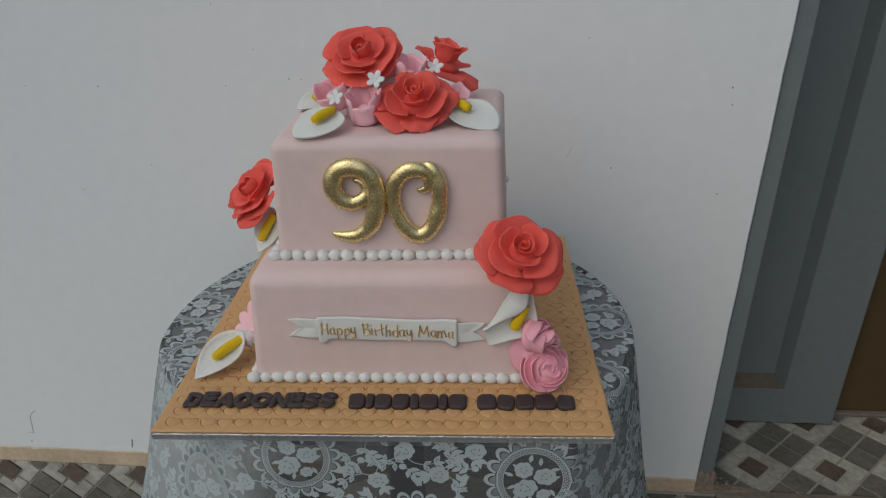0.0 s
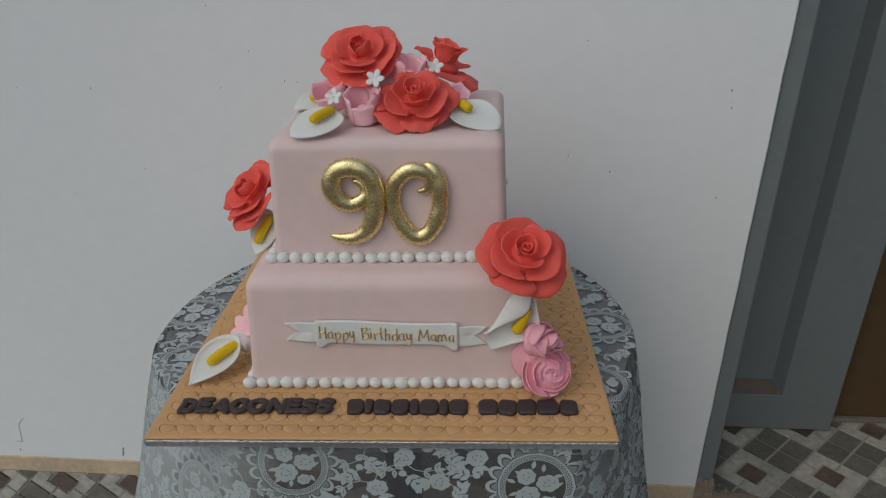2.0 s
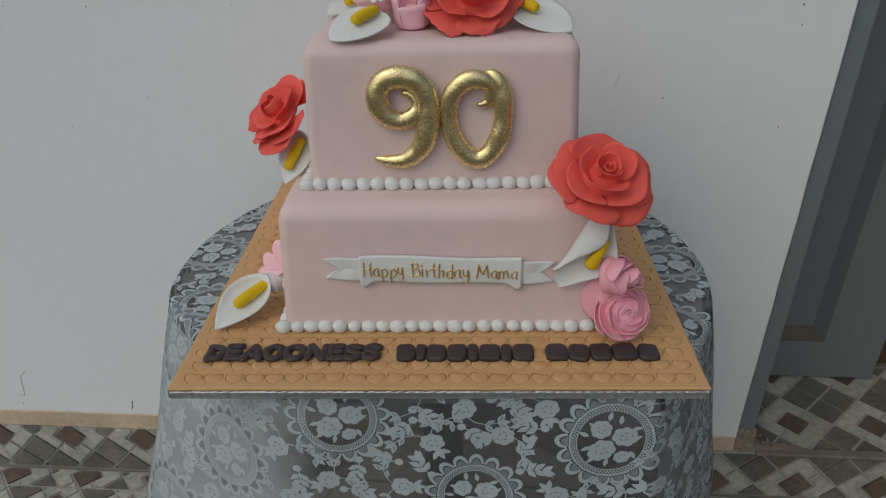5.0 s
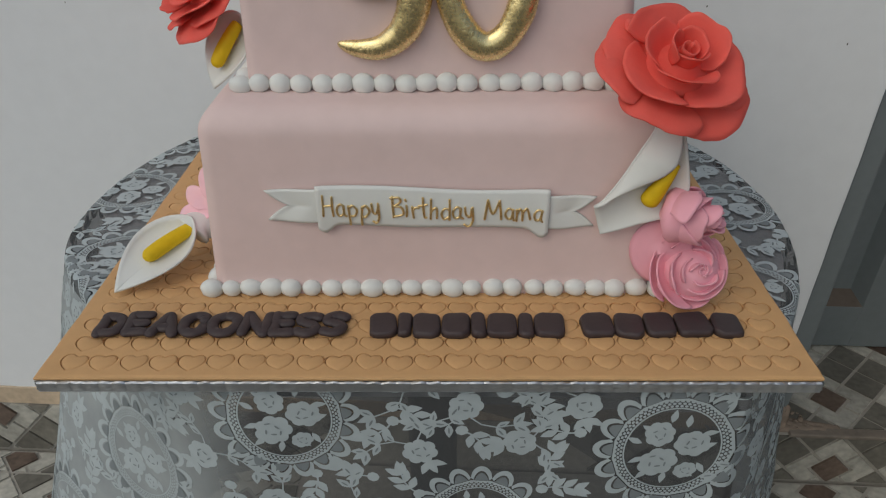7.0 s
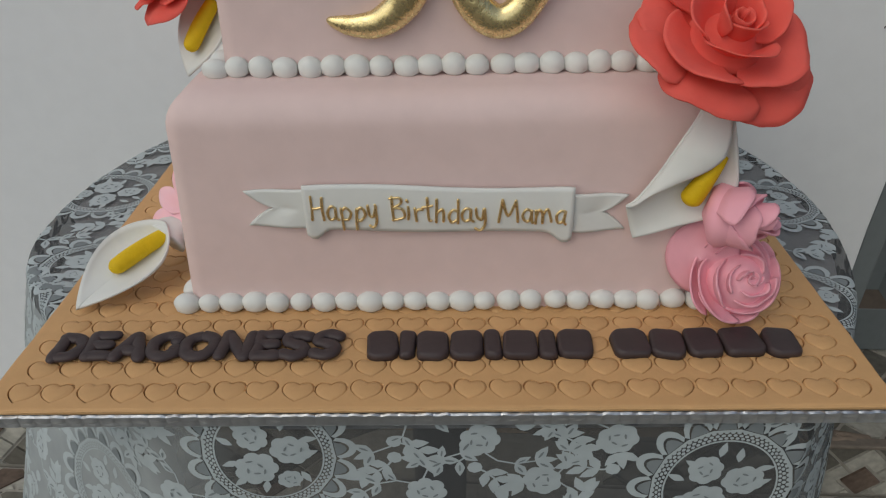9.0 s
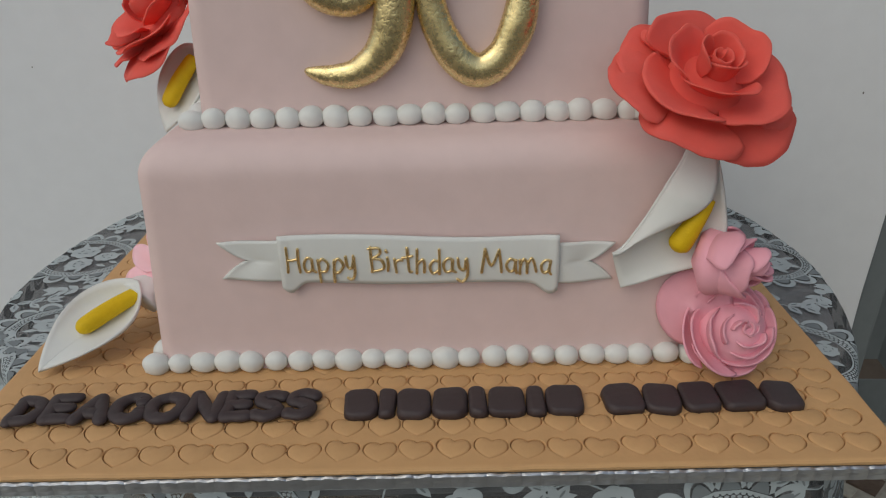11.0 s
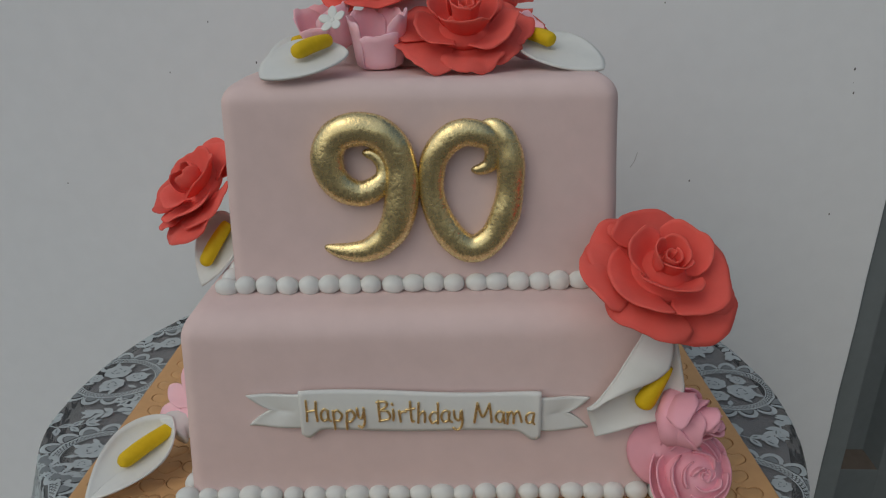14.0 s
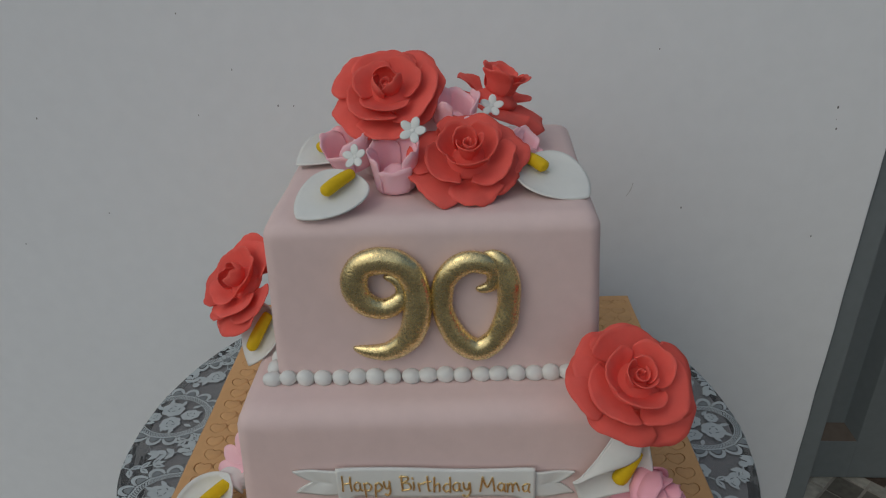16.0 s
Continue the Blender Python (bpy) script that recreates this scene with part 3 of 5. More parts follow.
def medallion_at(bm, dim, x, y, r, ang):
    """A scalloped oval with a netted ring and a bunch of roses."""
    e = 0.88
    ca, sa = math.cos(ang), math.sin(ang)

    def o(q, a):
        u, v = q * math.cos(a), q * e * math.sin(a)
        return (x + u * ca - v * sa, y + u * sa + v * ca)
    n = 17
    for k in range(n):
        a0, a1 = 2 * math.pi * k / n, 2 * math.pi * (k + 1) / n
        m = 10
        outer = [o(r * (0.80 + 0.20 * math.sin(math.pi * t / m) ** 0.62), a0 + (a1 - a0) * t / m) for t in range(m + 1)]
        innr = [o(r * (0.76 + 0.155 * math.sin(math.pi * t / m) ** 0.75), a0 + (a1 - a0) * (0.12 + 0.76 * t / m)) for t in range(m + 1)]
        for t in range(m):
            motif(bm, [outer[t], outer[t + 1], innr[t + 1], innr[t]])
        motif(bm, [o(r * 0.755, a0), o(r * 0.755, a1), o(r * 0.725, a1), o(r * 0.725, a0)])
        dim.append([o(r * (0.76 + 0.130 * math.sin(math.pi * t / 6)), a0 + (a1 - a0) * (0.15 + 0.70 * t / 6)) for t in range(7)])
    for row, q in enumerate((0.712, 0.678, 0.644)):
        m = 70
        for k in range(m):
            a = 2 * math.pi * (k + 0.5 * (row % 2)) / m
            motif(bm, [o(q * r + 0.0180 * r * math.cos(b), a + 0.036 * math.sin(b)) for b in (0, 1.05, 2.09, 3.14, 4.19, 5.24)])
    motif_ring = [o(r * 0.612, 2 * math.pi * k / 48) for k in range(49)]
    for k in range(48):
        stem_at(bm, [motif_ring[k], motif_ring[k + 1]], 0.018 * r)
    for k, (dx, dy, s) in enumerate(((0.18, 0.17, 0.225), (-0.25, 0.17, 0.18), (-0.06, -0.25, 0.205), (0.35, -0.19, 0.13))):
        bloom_at(bm, dim, *o(r * math.hypot(dx, dy), math.atan2(dy, dx)), s * r, k + ang)
    for k in range(11):
        a = 0.571 * k + 0.2
        px, py = o((0.36 + 0.05 * (k % 2)) * r, a)
        leaf_at(bm, px, py, a + ang + 0.5 * math.sin(3 * k), 0.19 * r, 0.085 * r)


bm, dim = bmesh.new(), []
meds = [(-0.109, 0.040), (0.212, 0.075), (0.052, 0.166), (-0.262, 0.135), (0.079, -0.052), (-0.40, 0.045), (0.395, -0.040), (0.47, 0.13), (-0.55, 0.12), (-0.43, -0.055), (-0.60, -0.030), (0.58, -0.045), (0.62, 0.12), (-0.14, 0.27), (0.27, 0.27), (0.76, 0.02), (-0.76, 0.03), (-0.36, 0.28), (0.44, 0.30)]
for k, (x, y) in enumerate(meds):
    medallion_at(bm, dim, x, y, 0.076 if k == 1 else 0.071, math.pi / 2 + 0.35 * math.sin(2.1 * k) if k != 1 else 1.5)
REACH = 0.86
placed = []
for _ in range(9000):
    x, y = rng.uniform(-REACH, REACH), rng.uniform(-0.11, 0.36)
    if min(math.hypot(x - a, y - b) for a, b in meds) < 0.088 or any(math.hypot(x - a, y - b) < 0.057 for a, b in placed):
        continue
    placed.append((x, y))
    spray_at(bm, dim, x, y, rng.uniform(0, 6.28), 0.049)


def twig_at(bm, x, y, ang, size):
    """A short stem with paired leaves and a berry."""
    pts = [(x + size * t * math.cos(ang + 0.5 * t), y + size * t * math.sin(ang + 0.5 * t)) for t in (-0.5, -0.2, 0.1, 0.4)]
    stem_at(bm, pts, 0.0016)
    for k in (1, 2, 3):
        for s2 in (-1, 1):
            leaf_at(bm, pts[k][0], pts[k][1], ang + s2 * (0.9 - 0.1 * k), 0.016, 0.0082)
    leaf_at(bm, pts[3][0], pts[3][1], ang + 0.3, 0.017, 0.009)
    motif(bm, [(pts[0][0] + 0.0055 * math.cos(q), pts[0][1] + 0.0055 * math.sin(q)) for q in (0, 0.8, 1.6, 2.4, 3.1, 3.9, 4.7, 5.5)])


small = []
for _ in range(9000):
    x, y = rng.uniform(-REACH, REACH), rng.uniform(-0.11, 0.36)
    if min(math.hypot(x - a, y - b) for a, b in meds) < 0.080 or any(math.hypot(x - a, y - b) < 0.033 for a, b in placed) or any(math.hypot(x - a, y - b) < 0.028 for a, b in small):
        continue
    small.append((x, y))
    twig_at(bm, x, y, rng.uniform(0, 6.28), 0.031)
tagged(part("lace_print", bm, LACE, cloth, "pale woven lace roses, leaves and scalloped ovals", smooth=False), kind="stuff")
OUT = 0.0008
bm = bmesh.new()
for pts in dim:
    motif(bm, pts)
tagged(part("lace_shade", bm, LACE_DIM, cloth, "thinner grey weave inside the lace roses", smooth=False), kind="stuff")


# ---- cake board ----
BT = 0.003   # height of the fondant on the board
board = thing("cake_board", CAKE @ Matrix.Translation((0, -0.004, BT)), "square foil board covered in tan fondant embossed with hearts", "cake board")
HB = 0.304
part("drum", box(-HB, HB, -HB, HB, -0.0150, -0.0045, 0.0012, 1), FOIL, board, "silver embossed foil edge", smooth=False)
CELL_X, CELL_Y, COLS, ROWS = 0.0236, 0.0238, 25, 25


def heart_line(n, s=1.0):
    """The outline of a heart about its middle, its point towards -y, by even angles."""
    raw = []
    for k in range(400):
        t = 2 * math.pi * k / 400
        raw.append((0.0110 * math.copysign(abs(math.sin(t)) ** 2.1, math.sin(t)), (13.4 * math.cos(t) - 3.1 * math.cos(2 * t) - 1.9 * math.cos(3 * t) - 0.5 * math.cos(4 * t)) * 0.0106 / 15 + 0.0004))
    out = []
    for k in range(n):
        a = 2 * math.pi * k / n
        p = min(raw, key=lambda q: abs(math.atan2(math.sin(math.atan2(q[1], q[0]) - a), math.cos(math.atan2(q[1], q[0]) - a))))
        out.append((p[0] * s, p[1] * s))
    return out


NH = 28
HEART = heart_line(NH)
bm = bmesh.new()
spots = []
zt = 0.0
for j in range(ROWS):
    y = -HB + 0.0040 + CELL_Y * (j + 0.5)
    shift = (0.32, 0.36, 0.22, 0.45, 0.30, 0.12, 0.40)[j % 7] * CELL_X
    xs = [-HB + 0.0025 + CELL_X * (i + 0.5) + shift for i in range(-1, COLS + 2)]
    for x in xs:
        x0, x1 = max(x - CELL_X / 2, -HB + 0.001), min(x + CELL_X / 2, HB - 0.001)
        if x1 - x0 < 0.001:
            continue
        y0, y1 = y - CELL_Y / 2, y + CELL_Y / 2
        hidden = -0.18 < x < 0.186 and -0.175 < y < 0.165
        if x1 - x0 < CELL_X * 0.98 or hidden:
            bm.faces.new([bm.verts.new(p) for p in ((x0, y0, zt), (x1, y0, zt), (x1, y1, zt), (x0, y1, zt))])
            continue
        jx, jy, tw = rng.uniform(-0.0008, 0.0008), rng.uniform(-0.0010, 0.0010), rng.uniform(-0.20, 0.10)
        spots.append((x + jx, y + jy, tw))
        rim, lip, mid_, deep = [], [], [], []
        for k in range(NH):
            hx, hy = HEART[k]
            hx, hy = hx * math.cos(tw) - hy * math.sin(tw) + jx, hx * math.sin(tw) + hy * math.cos(tw) + jy
            d = max(abs(hx) / (CELL_X / 2), abs(hy) / (CELL_Y / 2))
            bx, by = hx / d, hy / d
            rim.append(bm.verts.new((x + bx, y + by, zt)))
            mid_.append(bm.verts.new((x + hx * 1.045, y + hy * 1.045, zt - 0.0001)))
            lip.append(bm.verts.new((x + hx * 1.022, y + hy * 1.022, zt - 0.0008)))
            deep.append(bm.verts.new((x + hx, y + hy, zt - 0.0034)))
        for k in range(NH):
            q = (k + 1) % NH
            bm.faces.new((rim[k], rim[q], mid_[q], mid_[k]))
            bm.faces.new((mid_[k], mid_[q], lip[q], lip[k]))
            bm.faces.new((lip[k], lip[q], deep[q], deep[k]))
        for cx2, cy2 in ((1, 1), (-1, 1), (-1, -1), (1, -1)):   # close the corners left by the ring
            near = sorted(rim, key=lambda v: (v.co.x - x - cx2 * CELL_X / 2) ** 2 + (v.co.y - y - cy2 * CELL_Y / 2) ** 2)[:2]
            c0 = bm.verts.new((x + cx2 * CELL_X / 2, y + cy2 * CELL_Y / 2, zt))
            bm.faces.new((near[0], near[1], c0))
# plain margins and the rolled edge
yb, ye = -HB + 0.0040, -HB + 0.0040 + CELL_Y * ROWS
for x0, x1, y0, y1 in ((-HB, HB, -HB, yb), (-HB, HB, ye, HB), (-HB, -HB + 0.001, yb, ye), (HB - 0.001, HB, yb, ye)):
    bm.faces.new([bm.verts.new(p) for p in ((x0, y0, zt), (x1, y0, zt), (x1, y1, zt), (x0, y1, zt))])
ring_edge = []
corners = [(-1, -1), (1, -1), (1, 1), (-1, 1)]
for o, z in ((0.0, 0.0), (0.0016, -0.0005), (0.0026, -0.0018), (0.0022, -0.0036), (0.0010, -0.0050)):
    ring = []
    for q in range(4):
        (ax, ay), (bx, by) = corners[q], corners[(q + 1) % 4]
        for k in range(64):
            x, y = HB * (ax + (bx - ax) * k / 64), HB * (ay + (by - ay) * k / 64)
            w = 0.0011 * noise.noise((x * 16, y * 16, 3)) + 0.0007 * noise.noise((x * 60, y * 60, 8)) if o else 0.0
            f = 1 + (o + (w if o > 0.001 else 0.3 * w)) / HB
            ring.append(bm.verts.new((x * f, y * f, z + (0.7 * w if z < -0.003 else 0.0))))
    ring_edge.append(ring)
for a, b in zip(ring_edge, ring_edge[1:]):
    for k in range(256):
        bm.faces.new((a[k], a[(k + 1) % 256], b[(k + 1) % 256], b[k]))
part("fondant_cover", bm, TAN, board, smooth=False)
part("cover_base", box(-HB + 0.002, HB - 0.002, -HB + 0.002, HB - 0.002, -0.0046, -0.0032), TAN, board, smooth=False)
# creased foil wrapped over the edges, with rows of pressed squares
bm = bmesh.new()
for side in range(4):
    rot = Matrix.Rotation(side * math.pi / 2, 4, "Z")
    n = 420
    cols = []
    for k in range(n + 1):
        x = -HB - 0.0012 + 2 * (HB + 0.0012) * k / n
        strong = 0.35 + 0.65 * min(1.0, abs(x + 0.05) / 0.2)
        pleat = abs(math.sin(math.pi * (x / 0.0112 + 0.25 * noise.noise((x * 12, side, 2))))) ** 0.6
        d = 0.0012 * strong * pleat + 0.0003 * noise.noise((x * 120, side * 5, 4))
        rag = 0.0009 * noise.noise((x * 160, side, 9)) - 0.0007 * (1 - pleat)
        cols.append([bm.verts.new(rot @ Vector((x, -HB - 0.0014 - q * d - o, z))) for q, o, z in ((0.3, 0.0010, -0.0152), (1.0, 0.0014, -0.0140), (0.5, 0.0014, -0.0112), (1.0, 0.0015, -0.0086), (0.6, 0.0016, -0.0064), (0.6, 0.0018, -0.0056 + rag), (0.2, 0.0004, -0.0048 + rag))])
    for a, b in zip(cols, cols[1:]):
        for i in range(6):
            bm.faces.new((a[i], b[i], b[i + 1], a[i + 1]))
part("foil_edge", bm, FOIL, board, "creased silver foil", smooth=False)


def heart_mesh():
    """A low pillow that fills one heart-shaped cut."""
    bm, rings = bmesh.new(), []
    for q, z in ((0.985, -0.0034), (0.980, -0.0009), (0.945, -0.0001), (0.84, 0.0004), (0.4, 0.0006)):
        rings.append([bm.verts.new((x * q, y * q, z)) for x, y in HEART])
    for a, b in zip(rings, rings[1:]):
        for k in range(NH):
            bm.faces.new((a[k], a[(k + 1) % NH], b[(k + 1) % NH], b[k]))
    bm.faces.new(rings[-1])
    return mesh_of("heart", bm, TAN)


heart = heart_mesh()
for x, y, tw in spots:
    part("heart", heart, TAN, board, m=Matrix.Translation((x + rng.uniform(-0.0002, 0.0002), y + rng.uniform(-0.0003, 0.0002), rng.uniform(-0.0006, 0.0000))) @ Matrix.Rotation(tw, 4, "Z") @ Matrix.Rotation(rng.uniform(0.0, 0.06), 4, "X") @ Matrix.Rotation(rng.uniform(-0.03, 0.05), 4, "Y"))


# ---- the two cake tiers ----
cake = thing("birthday_cake", CAKE, "two-tier square cake in pale pink fondant with pearl borders", "cake")


def tier_mesh(name, x0, x1, y0, y1, z0, z1, corner, edge, taper, seed):
    """A square tier with rounded upright corners and a soft upper edge."""
    cx, cy, hx, hy = (x0 + x1) / 2, (y0 + y1) / 2, (x1 - x0) / 2, (y1 - y0) / 2
    def ring(inset, z, tp):
        pts = []
        r = corner
        for q, (sx, sy) in enumerate(((1, 1), (-1, 1), (-1, -1), (1, -1))):
            for k in range(9):
                a = q * math.pi / 2 + k / 8 * math.pi / 2
                pts.append((sx * (hx - r) + r * math.cos(a), sy * (hy - r) + r * math.sin(a)))
        full = []
        for i, p in enumerate(pts):
            full.append(p)
            if i % 9 == 8:
                nx = pts[(i + 1) % len(pts)]
                for k in range(1, 8):
                    full.append((p[0] + (nx[0] - p[0]) * k / 8, p[1] + (nx[1] - p[1]) * k / 8))
        out = []
        for x, y in full:
            fx, fy = (hx - inset - tp) / hx, (hy - inset - tp) / hy
            w = 0.0012 * noise.noise((x * 14 + seed, y * 14, z * 14))
            d = math.hypot(x, y)
            out.append(Vector((cx + x * fx + w * x / d, cy + y * fy + w * y / d, z + w)))
        return out
    bm, rings = bmesh.new(), []
    H = z1 - z0
    for k in range(9):
        f = k / 8
        z = z0 + (H - edge) * f
        rings.append(ring(0, z, taper * f))
    for k in range(1, 9):
        th = k / 8 * math.pi / 2
        rings.append(ring(edge * (1 - math.cos(th)), z1 - edge + edge * math.sin(th), taper))
    for s in (0.7, 0.4, 0.15):
        rings.append(ring((1 - s) * min(hx, hy) + edge * 0, z1 + 0.0008, taper))
    vr = [[bm.verts.new(p) for p in r] for r in rings]
    for a, b in zip(vr, vr[1:]):
        n = len(a)
        for k in range(n):
            bm.faces.new((a[k], a[(k + 1) % n], b[(k + 1) % n], b[k]))
    bm.faces.new(vr[-1])
    return bm


LX0, LX1, LY0, LY1, LZ = -0.196, 0.201, -0.198, 0.182, 0.1735
UX0, UX1, UY0, UY1, UZ = -0.156, 0.171, -0.140, 0.168, 0.346
lower = part("lower_tier", tier_mesh("lower", LX0, LX1, LY0, LY1, BT - 0.002, LZ, 0.014, 0.024, 0.007, 1), PINK, cake)
upper = part("upper_tier", tier_mesh("upper", UX0, UX1, UY0, UY1, LZ - 0.004, UZ, 0.013, 0.018, 0.006, 7), PINK, cake)


for v in upper.data.vertices:   # the upper tier is a little wider at the back
    if v.co.x > 0:
        v.co.x += 0.034 * (v.co.y - UY0) * v.co.x / UX1
for v in lower.data.vertices:   # and the lower one a little narrower
    if v.co.x > 0:
        v.co.x -= 0.058 * (v.co.y - LY0) * v.co.x / LX1


def pearl_mesh():
    bm = bmesh.new()
    bmesh.ops.create_uvsphere(bm, u_segments=14, v_segments=10, radius=0.0094)
    for v in bm.verts:
        v.co *= 1 + 0.05 * noise.noise(v.co * 150)
        v.co.z *= 0.92
        if v.co.z < -0.004:
            v.co.xy *= 1.10
    return mesh_of("pearl", bm, WHITE)


pearl = pearl_mesh()


def border(parent, x0, x1, y0, y1, z, pitch, o, tuck=0.0):
    for a, b in (((x0 - o, y0 - o), (x1 + o, y0 - o)), ((x1 + o - tuck, y0 - o), (x1 + o - tuck, y1 + o)), ((x1 + o, y1 + o), (x0 - o, y1 + o)), ((x0 - o, y1 + o), (x0 - o, y0 - o))):
        n = round(math.hypot(b[0] - a[0], b[1] - a[1]) / pitch)
        turn = math.atan2(b[1] - a[1], b[0] - a[0])
        for k in range(n):
            t = (k + rng.uniform(-0.06, 0.06)) / n
            s = rng.uniform(0.9, 1.08)
            part("pearl", pearl, WHITE, parent, m=Matrix.Translation((a[0] + (b[0] - a[0]) * t, a[1] + (b[1] - a[1]) * t, z + rng.uniform(-0.0006, 0.0006))) @ Matrix.Rotation(turn + rng.uniform(-0.15, 0.15), 4, "Z") @ Matrix.Rotation(rng.uniform(-0.12, 0.12), 4, "Y") @ Matrix.Diagonal((rng.uniform(0.98, 1.14) * s, 0.85 * s, s * rng.uniform(0.86, 1.0), 1)))


border(lower, LX0, LX1, LY0, LY1, BT + 0.0072, 0.0184, 0.001)
border(upper, UX0, UX1, UY0, UY1 - 0.010, LZ + 0.0068, 0.0174, 0.003, 0.010)


# ---- gold numerals ----
def numeral(name, rows, label):
    """Rows: across, down, half width, in drawing units of about 0.4 mm."""
    path = []
    for k, (across, down, w) in enumerate(spline(rows, 6)):
        r = 0.000402 * w * (1 + 0.05 * noise.noise((k * 0.16, across * 0.01, 4)))
        path.append((-0.0779 + (across - 512) * 0.000395 + 0.0008, UY0 - 0.45 * r + 0.0012, 0.3244 - (down - 37) * 0.000405 - 0.0012, r))
    return part(name, tube(path, 18, 0.72), GOLD, cake, label)


numeral("numeral_nine", [(612, 117, 4), (620, 116, 9), (636, 121, 12), (652, 140, 15), (652, 166, 20), (630, 188, 25), (600, 195, 27), (565, 180, 30), (545, 150, 32), (543, 112, 33), (562, 80, 33), (600, 67, 33), (640, 72, 33), (672, 97, 33), (687, 135, 33), (690, 180, 34), (683, 230, 34), (668, 270, 32), (643, 298, 29), (610, 316, 25), (572, 319, 20), (544, 315, 14), (527, 311, 8), (521, 310, 3)], "thick gold rolled figure nine with foil flakes")
numeral("numeral_zero", [(830, 154, 3), (836, 153, 8), (850, 151, 12), (868, 140, 16), (874, 112, 20), (860, 88, 25), (820, 77, 28), (785, 90, 28), (758, 122, 28), (749, 160, 26), (749, 200, 26), (762, 245, 28), (785, 285, 30), (815, 311, 30), (845, 312, 30), (875, 288, 30), (897, 245, 30), (907, 195, 28), (908, 145, 28), (902, 108, 26), (890, 82, 23), (872, 66, 17), (856, 62, 8), (850, 62, 3)], "thick gold rolled figure zero with foil flakes")

# ---- ribbon banner with its greeting ----
BY = LY0 + 0.0012
bm = bmesh.new()


def scroll(u, v):
    x = -0.0935 + 0.195 * u
    droop = 0.0085 * (math.exp(-((u - 0.03) / 0.035) ** 2) + math.exp(-((u - 0.97) / 0.04) ** 2))
    top = 0.1120 - 0.0045 * u + 0.0012 * math.sin(7 * u)
    bot = 0.0758 - 0.0045 * u - droop + 0.0008 * math.sin(9 * u + 1)
    z = bot + (top - bot) * v
    puff = 0.0034 + 0.0012 * (math.exp(-(u / 0.03) ** 2) + math.exp(-((u - 1) / 0.03) ** 2)) + 0.0012 * math.sin(math.pi * v)
    return (x, BY - puff, z)


banner = part("banner", thicken(grid(scroll, 60, 12), 0.0028), WHITE, cake, "white fondant ribbon banner with forked ends")
for sgn, x_in, x_out in ((-1, -0.089, -0.1370), (1, 0.098, 0.1410)):
    def tail(u, v, x_in=x_in, x_out=x_out, sgn=sgn):
        zc = 0.0925 if sgn < 0 else 0.0860
        notch = abs(v - 0.5) * 2
        x = x_in + (x_out - x_in) * u * (0.56 + 0.44 * notch ** 0.8)
        half = 0.0158 - 0.0015 * u
        return (x, BY - 0.0012 - 0.0016 * math.sin(5 * u + v), zc + half * (2 * v - 1) * (1 - 0.28 * u * (1 - notch)))
    part("banner_tail", thicken(grid(tail, 16, 17), 0.0022), WHITE, banner)


